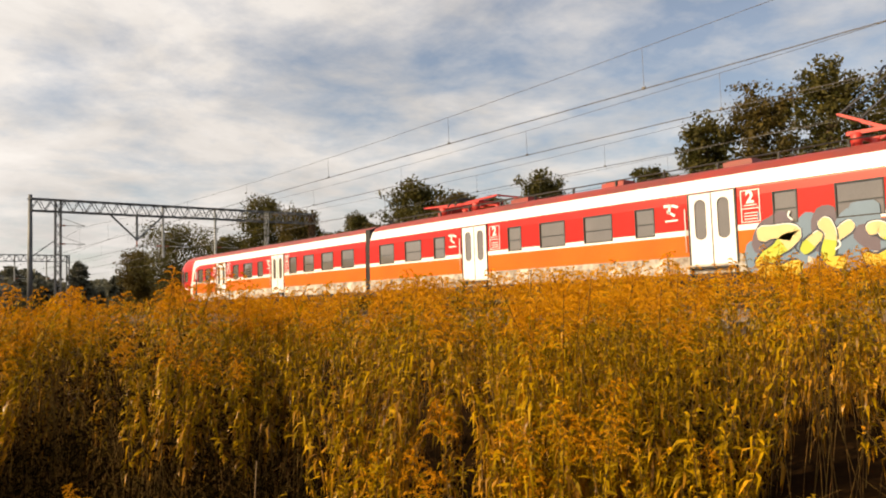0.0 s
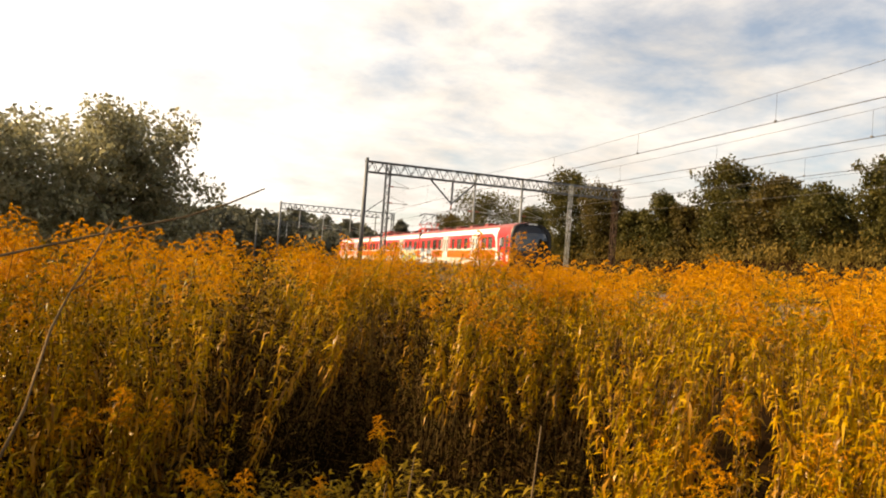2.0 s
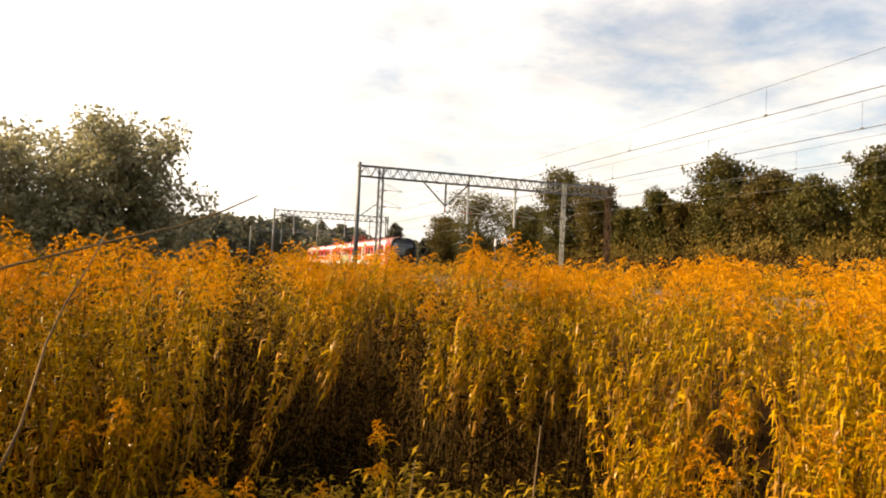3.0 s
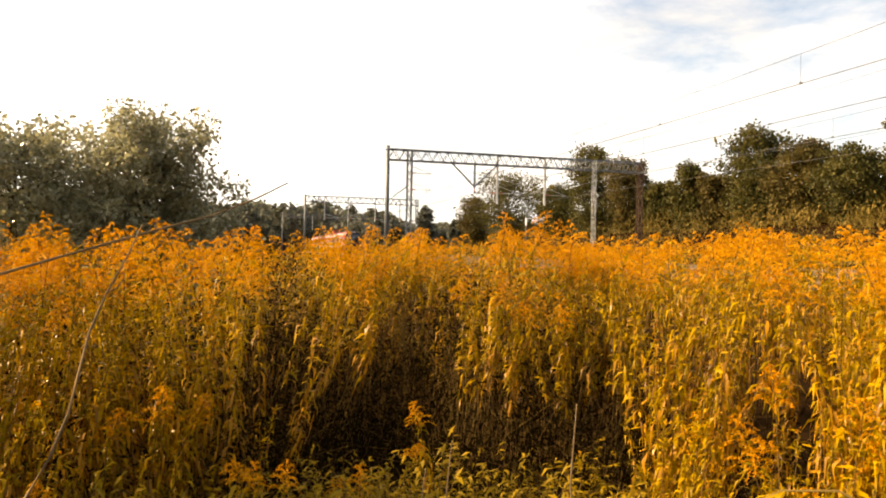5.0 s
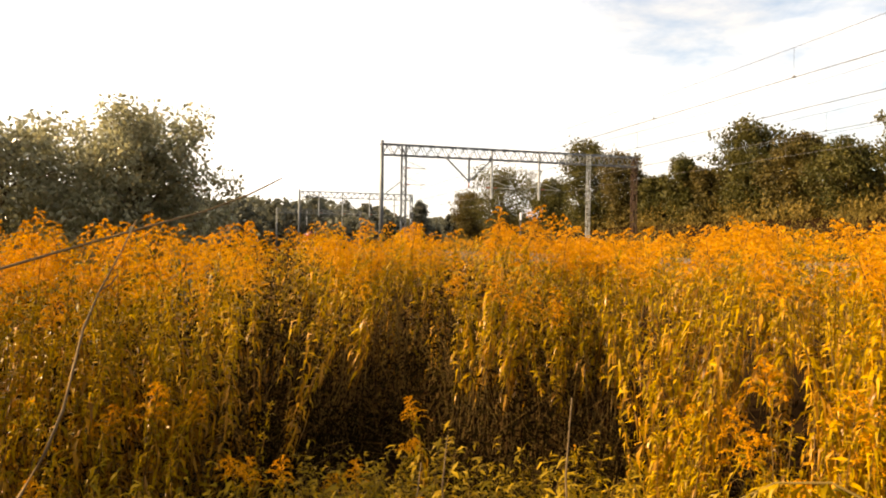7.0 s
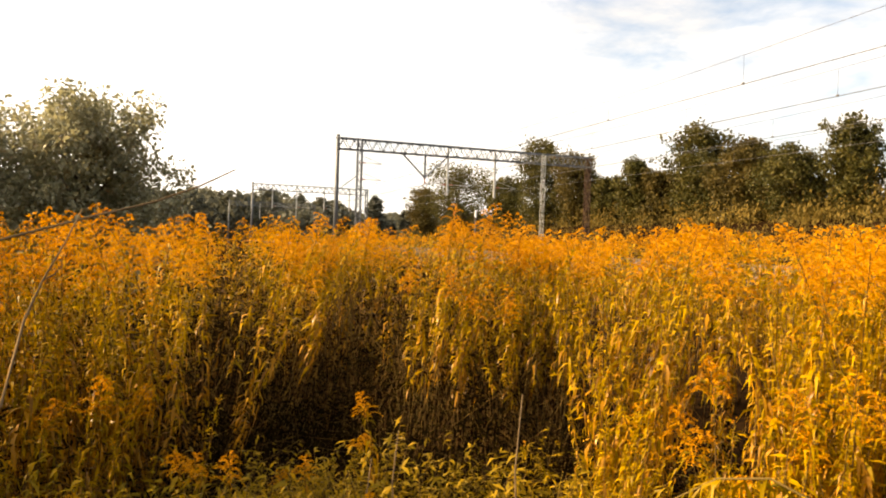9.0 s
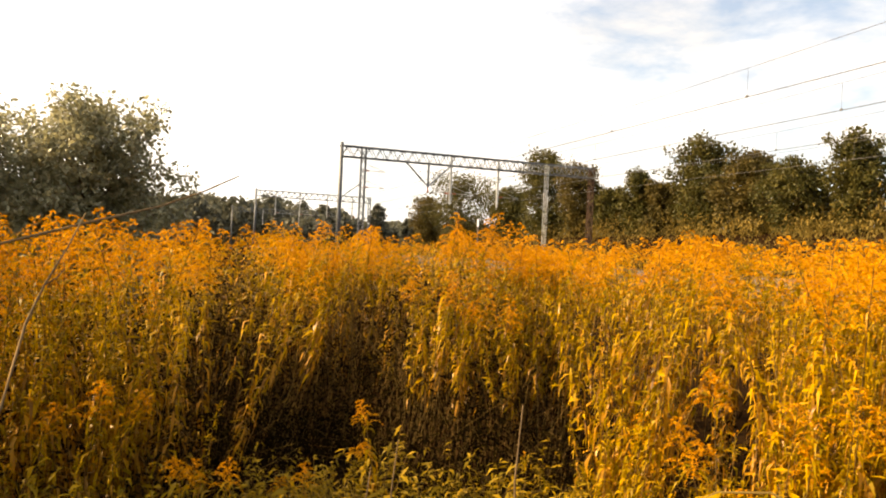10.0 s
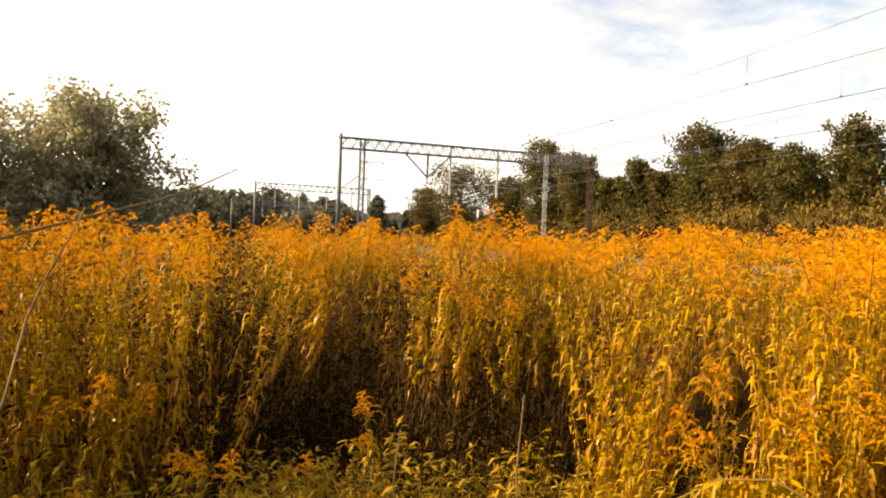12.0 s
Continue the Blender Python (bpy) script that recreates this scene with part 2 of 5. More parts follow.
def tracks():
    for x in TRACKS:
        t = empty("railway_track", (x, 0, RAIL), "straight railway track of steel rails on concrete sleepers", "railway track", "tracks side by side")
        for sx in (-0.75, 0.75):
            bm = bmesh.new()
            box(bm, sx - 0.036, sx + 0.036, -60, 420, -0.04, 0)
            box(bm, sx - 0.01, sx + 0.01, -60, 420, -0.14, -0.04)
            box(bm, sx - 0.07, sx + 0.07, -60, 420, -0.16, -0.14)
            part("rail", bm, M_RAIL, t)
        bm = bmesh.new()
        for k in range(-40, 260):
            box(bm, -1.25, 1.25, k * 0.6 - 0.12, k * 0.6 + 0.12, -0.32, -0.165)
        tagged(part("sleepers", bm, M_SLEEPER, t), kind="stuff")
    bm = bmesh.new()
    prof = [(11.9, 0.5), (12.7, 0.84), (28.8, 0.84), (29.9, 0.5)]
    rows = [[bm.verts.new((x, y, z)) for x, z in prof] for y in (-60, 420)]
    for k in range(3):
        bm.faces.new((rows[0][k], rows[0][k + 1], rows[1][k + 1], rows[1][k]))
    tagged(part("track_bed", bm, M_BALLAST), "grey-brown crushed stone track bed under the rails", "track bed", kind="structure")


tracks()


# ---- train ----
PROF_Z = (0.75, 0.93, 1.38, 1.92, 2.06, 2.75, 2.95, 3.02, 3.17, 3.34)   # heights of the bands over the rails
PROF_OFF = (0.05, 0.0, 0.0, 0.0, 0.0, 0.01, 0.03, 0.044, 0.084, 0.16)     # how far each height lies inside the side plane


def inset(z):
    return float(np.interp(z, PROF_Z, PROF_OFF))


HALF = 1.44
BANDS = ((0.75, 0.93, 0), (0.93, 1.38, 1), (1.38, 1.92, 2), (1.92, 2.06, 3), (2.06, 2.95, 4), (2.95, 3.0, 4), (3.0, 3.34, 5))
BODY_MATS = [M_DARK, M_DIRTY, M_ORANGE, M_WHITE, M_RED, M_WHITE, M_ROOF, M_RED, M_DARK]


def side_grid(bm, u0, u1, holes, cuts=()):
    """Side wall towards -x with real openings. u runs along the car, to -y; cuts add seams."""
    us = sorted({u0, u1, *cuts, *[h[0] for h in holes], *[h[1] for h in holes]})
    zs = sorted({*[b[0] for b in BANDS], BANDS[-1][1], *PROF_Z, *[h[2] for h in holes], *[h[3] for h in holes]})
    vert = {}

    def v(u, z):
        if (u, z) not in vert:
            vert[u, z] = bm.verts.new((-HALF + inset(z), -u, z))
        return vert[u, z]
    for a, b in zip(us, us[1:]):
        for c, d in zip(zs, zs[1:]):
            mu, mz = (a + b) / 2, (c + d) / 2
            if any(h[0] < mu < h[1] and h[2] < mz < h[3] for h in holes):
                continue
            mi = next(k for lo, hi, k in BANDS if lo < mz < hi)
            f = bm.faces.new((v(b, c), v(b, d), v(a, d), v(a, c)))
            f.material_index, f.smooth = mi, False


ROOF = [(-1.28, 3.34), (-1.12, 3.5), (-0.8, 3.62), (-0.35, 3.69), (0, 3.71), (0.35, 3.69), (0.75, 3.62), (1.02, 3.5), (1.20, 3.34), (1.38, 3.02), (1.43, 2.75), (1.44, 1.2), (1.39, 0.75)]


def shell(bm, u0, u1):
    """Roof, far side, floor and inner wall of a car."""
    a, b = [[bm.verts.new((x, -u, z)) for x, z in ROOF] for u in (u0, u1)]
    for k in range(len(ROOF) - 1):
        f = bm.faces.new((b[k], b[k + 1], a[k + 1], a[k]))
        f.material_index, f.smooth = (6 if k < 8 else 4), k < 8
    box(bm, -1.3, 1.3, -u1, -u0, 0.72, 0.8, 0)
    box(bm, -1.36, -1.33, -u1, -u0, 0.8, 3.0, 8)


def end_wall(bm, u):
    left = [(-HALF + inset(z), z) for z in PROF_Z]
    pts = left + ROOF[1:]
    bm.faces.new([bm.verts.new((x, -u, z)) for x, z in pts]).material_index = 0


def rounded(bm, y0, y1, z0, z1, r, x, mi=0, n=5):
    """A rounded rectangle facing -x."""
    vs = []
    for cy, cz, a0 in ((y1 - r, z1 - r, 0), (y0 + r, z1 - r, 90), (y0 + r, z0 + r, 180), (y1 - r, z0 + r, 270)):
        for k in range(n):
            a = radians(a0 + 90 * k / (n - 1))
            vs.append(bm.verts.new((x, cy + r * math.cos(a), cz + r * math.sin(a))))
    f = bm.faces.new(vs)
    f.material_index = mi
    return f


def window(car, u0, u1, z0, z1, split=True):
    """A window in its opening: rubber frame, glass set back, and a rail across."""
    bm = bmesh.new()
    x0, x1 = -HALF + 0.055, -HALF - 0.006
    t = 0.03
    for a, b, c, d in ((u0, u1, z1 - t, z1), (u0, u1, z0, z0 + t), (u0, u0 + t, z0 + t, z1 - t), (u1 - t, u1, z0 + t, z1 - t)):
        box(bm, x1, x0, -b, -a, c, d)
    w = part("window", bm, M_RUBBER, car)
    bm = bmesh.new()
    zm = z0 + (z1 - z0) * 0.45
    box(bm, -HALF + 0.03, -HALF + 0.045, -u1 + t, -u0 - t, z0 + t, z1 - t)
    part("pane", bm, M_GLASS, w)
    if split:
        bm = bmesh.new()
        box(bm, -HALF + 0.012, -HALF + 0.03, -u1 + t, -u0 - t, zm - 0.012, zm + 0.012)
        part("window_rail", bm, M_RUBBER, w)


def door(car, u0, u1):
    """A pair of white sliding leaves, each with a tall rounded window, and a step under it."""
    z0, z1 = 1.15, 2.95
    um = (u0 + u1) / 2
    for a, b in ((u0 + 0.02, um - 0.012), (um + 0.012, u1 - 0.02)):
        bm = bmesh.new()
        x = -HALF - 0.012
        # leaf with an opening: a ring between the outline and the window's outline
        wy0, wy1, wz0, wz1, r, n = -b + 0.14, -a - 0.14, 1.78, 2.8, 0.15, 6
        outer, inner = [], []
        for cy, cz, a0, oy, oz in ((wy1 - r, wz1 - r, 0, -a, z1), (wy0 + r, wz1 - r, 90, -b, z1), (wy0 + r, wz0 + r, 180, -b, z0), (wy1 - r, wz0 + r, 270, -a, z0)):
            o = bm.verts.new((x, oy, oz))
            for k in range(n):
                an = radians(a0 + 90 * k / (n - 1))
                inner.append((bm.verts.new((x, cy + r * math.cos(an), cz + r * math.sin(an))), o))
        for k in range(len(inner)):
            (p, po), (q, qo) = inner[k], inner[(k + 1) % len(inner)]
            bm.faces.new((p, q, po) if po is qo else (p, q, qo, po))
        ret = bmesh.ops.extrude_face_region(bm, geom=list(bm.faces))
        bmesh.ops.translate(bm, vec=(0.05, 0, 0), verts=[g for g in ret["geom"] if isinstance(g, bmesh.types.BMVert)])
        bmesh.ops.recalc_face_normals(bm, faces=list(bm.faces))
        leaf = part("door_leaf", bm, M_WHITE, car, "white sliding door leaf with a tall rounded window")
        bm = bmesh.new()
        rounded(bm, wy0 - 0.01, wy1 + 0.01, wz0 - 0.01, wz1 + 0.01, r, x + 0.03)
        part("door_window", bm, M_GLASS, leaf)
    bm = bmesh.new()
    for a, b in ((u0 - 0.03, u0 + 0.02), (um - 0.012, um + 0.012), (u1 - 0.02, u1 + 0.03)):
        box(bm, -HALF - 0.02, -HALF + 0.05, -b, -a, z0, z1)
    box(bm, -HALF - 0.02, -HALF + 0.05, -u1 - 0.03, -u0 + 0.03, z1, z1 + 0.03)
    part("door_frame", bm, M_RUBBER, car)
    bm = bmesh.new()
    box(bm, -HALF - 0.12, -HALF + 0.1, -u1, -u0, 1.06, 1.1)
    for uu in (u0 + 0.03, u1 - 0.03):
        box(bm, -HALF - 0.1, -HALF + 0.05, -uu - 0.02, -uu + 0.02, 0.62, 1.06)
    box(bm, -HALF - 0.12, -HALF + 0.1, -u1, -u0, 0.6, 0.64)
    part("door_step", bm, M_DARK, car)
    bm = bmesh.new()
    tube(bm, [(-HALF - 0.05, -u0 + 0.09, 1.5), (-HALF - 0.05, -u0 + 0.09, 2.6)], [0.014, 0.014])
    part("grab_rail", bm, M_WHITE, car)


def ring(bm, a0, a1, b0, b1, t, place, thick):
    """A rectangular frame in one piece; place maps its two axes into space."""
    o = [bm.verts.new(place(a, b)) for a, b in ((a0, b0), (a1, b0), (a1, b1), (a0, b1))]
    i = [bm.verts.new(place(a, b)) for a, b in ((a0 + t, b0 + t), (a1 - t, b0 + t), (a1 - t, b1 - t), (a0 + t, b1 - t))]
    for k in range(4):
        bm.faces.new((o[k], o[(k + 1) % 4], i[(k + 1) % 4], i[k]))
    ret = bmesh.ops.extrude_face_region(bm, geom=list(bm.faces))
    bmesh.ops.translate(bm, vec=thick, verts=[g for g in ret["geom"] if isinstance(g, bmesh.types.BMVert)])
    bmesh.ops.recalc_face_normals(bm, faces=list(bm.faces))
    return bm


def class_sign(car, u0, u1):
    """Framed white class number, with bars for the small print."""
    bm = bmesh.new()
    x, z0, z1, t = -HALF - 0.006, 2.1, 2.88, 0.02
    ring(bm, u0, u1, z0, z1, t, lambda a, b: (x, -a, b), (0.01, 0, 0))
    s = part("class_sign", bm, M_WHITE, car, "white framed class sign")
    for z in (2.17, 2.24, 2.31, 2.42, 2.5):
        e = 0.03 if z == 2.42 else 0.08
        bm = bmesh.new()
        box(bm, x, x + 0.01, -u1 + e, -u0 - e, z, z + 0.022)
        part("print_line", bm, M_WHITE, s)
    cu = bpy.data.curves.new("numeral", "FONT")
    cu.body, cu.size, cu.extrude, cu.align_x = "2", 0.40, 0.004, "CENTER"
    cu.offset = 0.012
    cu.materials.append(M_WHITE)
    o = new("numeral", cu)
    o.parent = s
    o.matrix_basis = Matrix(((0, 0, -1, x - 0.004), (-1, 0, 0, -(u0 + u1) / 2), (0, 1, 0, 2.57), (0, 0, 0, 1)))


def emblem(car, u0, u1, z=2.55):
    """The operator's mark as plain white strokes, with a bar under it."""
    bm = bmesh.new()
    x, w = -HALF - 0.008, u1 - u0
    y = -u0
    bar(bm, (x, y, z + 0.2), (x, y - w * 0.45, z + 0.2), 0.012, 0.07)
    bar(bm, (x, y - w * 0.42, z + 0.21), (x, y - w * 0.35, z - 0.02), 0.012, 0.07)
    bar(bm, (x, y - w * 0.2, z + 0.06), (x, y - w * 0.75, z - 0.08), 0.012, 0.06)
    bar(bm, (x, y - w * 0.55, z + 0.2), (x, y - w, z + 0.14), 0.012, 0.07)
    bar(bm, (x, y - w * 0.05, z - 0.2), (x, y - w * 0.95, z - 0.2), 0.012, 0.045)
    part("emblem", bm, M_WHITE, car, "white painted emblem with a bar below")


def bogie(car, u):
    bm = bmesh.new()
    for sx in (-1.05, 1.05):
        box(bm, sx - 0.08, sx + 0.08, -u - 1.7, -u + 1.7, 0.48, 0.7)
        for d in (-1.25, 1.25):
            box(bm, sx - 0.12, sx + 0.12, -u + d - 0.18, -u + d + 0.18, 0.32, 0.62)
        for d in (-0.3, 0, 0.3):
            tube(bm, [(sx, -u + d, 0.35), (sx, -u + d, 0.72)], [0.09, 0.09], 8)
    box(bm, -1.0, 1.0, -u - 0.3, -u + 0.3, 0.45, 0.73)
    b = part("bogie", bm, M_DARK, car)
    for d in (-1.25, 1.25):
        bm = bmesh.new()
        for sx in (-0.75, 0.75):
            tube(bm, [(sx - 0.065, -u + d, 0.47), (sx + 0.065, -u + d, 0.47)], [0.47, 0.47], 20)
        tube(bm, [(-0.8, -u + d, 0.47), (0.8, -u + d, 0.47)], [0.08, 0.08], 8)
        part("wheelset", bm, M_RUSTY, b)


def pantograph(car, u, raised):
    """Diamond pantograph on four insulators."""
    z0 = 3.95
    for a in (-0.9, 0.9):
        for x in (-0.55, 0.55):
            bm = bmesh.new()
            tube(bm, [(x, -u + a, 3.6), (x, -u + a, 3.72), (x, -u + a, 3.78), (x, -u + a, 3.84), (x, -u + a, z0)], [0.16, 0.12, 0.16, 0.12, 0.14], 8)
            part("roof_insulator", bm, M_PANTO, car)
    bm = bmesh.new()
    ring(bm, -0.6, 0.6, -u - 1.1, -u + 1.1, 0.09, lambda a, b: (a, b, z0 - 0.04), (0, 0, 0.09))
    p = part("pantograph", bm, M_PANTO, car, "red diamond pantograph")
    for a in (-0.35, 0.35):
        bm = bmesh.new()
        bar(bm, (-0.51, -u + a, z0), (0.51, -u + a, z0), 0.08)
        part("cross_bar", bm, M_PANTO, p)
    top = 5.32 if raised else 4.16
    knee_z, knee = (4.45, 1.25) if raised else (4.06, 2.0)
    for s in (-1, 1):
        bm = bmesh.new()
        for x in (-0.5, 0.5):
            bar(bm, (x, -u + s * 0.35, z0 + 0.05), (x * 1.1, -u + s * knee, knee_z), 0.06)
        bar(bm, (-0.6, -u + s * knee, knee_z), (0.6, -u + s * knee, knee_z), 0.05)
        part("lower_arm", bm, M_PANTO, p)
        bm = bmesh.new()
        for x in (-0.5, 0.5):
            bar(bm, (x * 1.1, -u + s * knee, knee_z), (x * 0.8, -u + s * 0.12, top - 0.1), 0.035)
        bar(bm, (-0.5, -u + s * knee, knee_z), (0.4, -u + s * 0.12, top - 0.1), 0.025)
        part("upper_arm", bm, M_BLACKMETAL, p)
    for s in (-0.2, 0.2):
        bm = bmesh.new()
        xs = np.linspace(-0.95, 0.95, 13)
        tube(bm, [(x, -u + s, top - 0.28 * max(0, (abs(x) - 0.55) / 0.4) ** 1.6) for x in xs], [0.028] * 13, 6)
        part("collector_bow", bm, M_BLACKMETAL, p)


GRAF = [mat("spray_cream", (0.55, 0.44, 0.2), 0.4, scale=2.0), mat("spray_lime", (0.36, 0.42, 0.03), 0.4, scale=2.0), mat("spray_yellow", (0.55, 0.42, 0.03), 0.4, scale=2.0),
        mat("spray_outline", (0.02, 0.025, 0.04), 0.4), mat("spray_blue", (0.12, 0.18, 0.25), 0.4, scale=2.0), mat("spray_white", (0.6, 0.62, 0.62), 0.4), mat("spray_violet", (0.1, 0.075, 0.095), 0.4)]


def blob(bm, u, z, ru, rz, lean, rnd, x, mi, n=22, top=2.5):
    """A soft irregular paint shape on the side."""
    ph = [rnd.uniform(0, 6.28) for _ in range(3)]
    vs = []
    for k in range(n):
        a = 2 * math.pi * k / n
        r = 1 + 0.16 * math.sin(2 * a + ph[0]) + 0.12 * math.sin(3 * a + ph[1]) + 0.06 * math.sin(5 * a + ph[2])
        c, s = ru * r * math.cos(a), rz * r * math.sin(a)
        vs.append(bm.verts.new((x, -(u + c - lean * s), min(top, max(0.8, z + s)))))
    bm.faces.new(vs).material_index = mi


def stroke(bm, pts, w, x, shade):
    """A fat rounded paint stroke through points (along, up); shade gives the paint by height."""
    fine = []
    P = [Vector(p) for p in (pts[0], *pts, pts[-1])]
    for a, b, c, d in zip(P, P[1:], P[2:], P[3:]):
        for k in range(7):
            q = k / 7
            fine.append(0.5 * (2 * b + (c - a) * q + (2 * a - 5 * b + 4 * c - d) * q * q + (3 * b - a - 3 * c + d) * q ** 3))
    fine.append(P[-1])
    n = len(fine)
    rows = []
    for i, p in enumerate(fine):
        t = (fine[min(i + 1, n - 1)] - fine[max(i - 1, 0)]).normalized()
        e = min(i, n - 1 - i)
        r = w * (0.45, 0.8, 0.95)[e] if e < 3 else w * (1 + 0.12 * math.sin(i * 0.7))
        s = Vector((-t.y, t.x)) * r
        rows.append([bm.verts.new((x, -(p + k * s).x, max(0.79, (p + k * s).y))) for k in (-1, 1)])
    for i in range(n - 1):
        bm.faces.new((*rows[i], rows[i + 1][1], rows[i + 1][0])).material_index = shade((fine[i].y + fine[i + 1].y) / 2)


FORMS = [[[(0.05, 0.75), (0.45, 0.82), (0.9, 0.7), (0.62, 0.5), (0.3, 0.28), (0.0, 0.06)], [(0.0, 0.05), (0.5, 0.0), (1.0, 0.06)]],
         [[(-0.1, 0.3), (0.25, 0.62), (0.55, 0.55), (0.95, 0.85)], [(0.3, 0.95), (0.5, 0.7), (0.45, 0.2), (0.8, 0.05)]],
         [[(0.9, 0.95), (0.6, 0.75), (0.75, 0.4), (0.3, 0.12), (-0.05, 0.2)], [(0.1, 0.6), (0.35, 0.72), (0.5, 0.5)], [(0.75, 0.1), (1.05, 0.3)]],
         [[(0.0, 0.9), (0.35, 0.7), (0.2, 0.4), (0.65, 0.3), (1.05, 0.55)], [(0.1, 0.0), (0.55, 0.1), (1.0, 0.0)], [(0.7, 0.95), (0.75, 0.65)]]]


def graffiti(car, u0, u1, seed, shade, haze, top):
    """A painted piece: a hazy backing, fat outlined interlocking strokes, and light edges."""
    rnd = random.Random(seed)
    bm = bmesh.new()
    x = -HALF - 0.003
    n = max(3, round((u1 - u0) / 1.2))
    step = (u1 - u0 - 0.35) / n
    for k in range(n * 3):
        blob(bm, u0 + 0.3 + (k + 0.5) * (u1 - u0 - 0.6) / n / 3, rnd.uniform(1.1, top - 0.5), rnd.uniform(0.4, 0.55), rnd.uniform(0.4, 0.6), 0, rnd, x, haze[k % len(haze)], 22, top)
        x -= 0.0003
    for k in range(n):
        a, lean = u0 + 0.25 + k * step, rnd.uniform(-0.1, 0.25)
        for pts in FORMS[(k + seed) % 4]:
            P = [(a + step * (0.08 + 0.88 * p) + lean * (q - 0.5), 0.9 + (top - 1.15) * q + rnd.uniform(-0.04, 0.04)) for p, q in pts]
            w = rnd.uniform(0.12, 0.17)
            stroke(bm, P, w + 0.05, x, lambda z: 3)
            stroke(bm, [(p, q + 0.012) for p, q in P], w + 0.014, x - 0.0004, lambda z: 5 if z > 1.6 else 3)
            stroke(bm, P, w, x - 0.0008, shade)
            x -= 0.0012
    for k in range(n * 2):
        p, q = rnd.uniform(u0 + 0.2, u1 - 0.3), rnd.uniform(1.0, top - 0.1)
        d = rnd.uniform(-0.15, 0.15)
        stroke(bm, [(p, q), (p + d, q + 0.1), (p + d * 0.6, q + 0.22)], 0.02, x, lambda z: (5, 4, 3)[k % 3])
        x -= 0.0004
    tagged(part("graffiti", bm, GRAF, car, "spray-painted piece in light colours with dark outlines"), kind="stuff")


def underframe_boxes(car, length, seed):
    rnd = random.Random(seed)
    u = 5.5
    while u < length - 6:
        w = rnd.uniform(0.6, 1.6)
        bm = bmesh.new()
        box(bm, -1.2, -0.4, -u - w, -u, 0.35, 0.74)
        box(bm, -1.22, -1.2, -u - w + 0.05, -u - 0.05, 0.4, 0.7)
        part("equipment_box", bm, M_DARK, car)
        u += w + rnd.uniform(0.3, 0.9)


def roof_gear(car, length, seed):
    rnd = random.Random(seed)
    bm = bmesh.new()
    tube(bm, [(-0.8, -0.6, 3.78), (-0.8, -length + 2.5, 3.78)], [0.02, 0.02], 5)
    for k in range(int(length / 1.6)):
        box(bm, -0.83, -0.77, -k * 1.6 - 0.65, -k * 1.6 - 0.6, 3.58, 3.78)
    part("roof_cable", bm, M_DARK, car)
    for k in range(4):
        u = 2.5 + k * (length - 6) / 4 + rnd.uniform(0, 1)
        bm = bmesh.new()
        box(bm, -0.35, 0.35, -u - 0.8, -u, 3.66, 3.83)
        box(bm, -0.28, 0.28, -u - 0.72, -u - 0.08, 3.83, 3.88)
        part("roof_vent", bm, M_ROOF, car)


Z_W0, Z_W1 = 1.98, 2.76


def middle_car():
    L = 21.3
    car = empty("railcar", (0, 0, 0), "red and orange electric railcar with white bands and graffiti", "train car", "cars of the train")
    wins = [(0.68, 1.68), (2.37, 3.39), (4.12, 4.76), (7.93, 8.54), (9.32, 10.35), (11.06, 12.09), (12.85, 13.48), (16.7, 17.28), (18.1, 19.1), (19.9, 20.8)]
    doors = [(5.70, 6.94), (14.51, 15.78)]
    bm = bmesh.new()
    side_grid(bm, 0, L, [(a, b, Z_W0, Z_W1) for a, b in wins] + [(a, b, 1.15, 2.95) for a, b in doors])
    shell(bm, 0, L)
    end_wall(bm, 0)
    end_wall(bm, L)
    part("body", bm, BODY_MATS, car)
    for a, b in wins:
        window(car, a, b, Z_W0, Z_W1)
    for a, b in doors:
        door(car, a, b)
        class_sign(car, b + 0.14, b + 0.62)
        emblem(car, a - 0.72, a - 0.3)
    bogie(car, 3.2)
    bogie(car, L - 3.2)
    pantograph(car, 4.6, False)
    pantograph(car, 19.2, True)
    graffiti(car, 15.9, 21.0, 4, lambda z: 0 if z > 1.5 else 1 if z > 1.12 else 2, (4, 6, 4), 2.3)
    underframe_boxes(car, L, 3)
    roof_gear(car, L, 5)
    return car, L


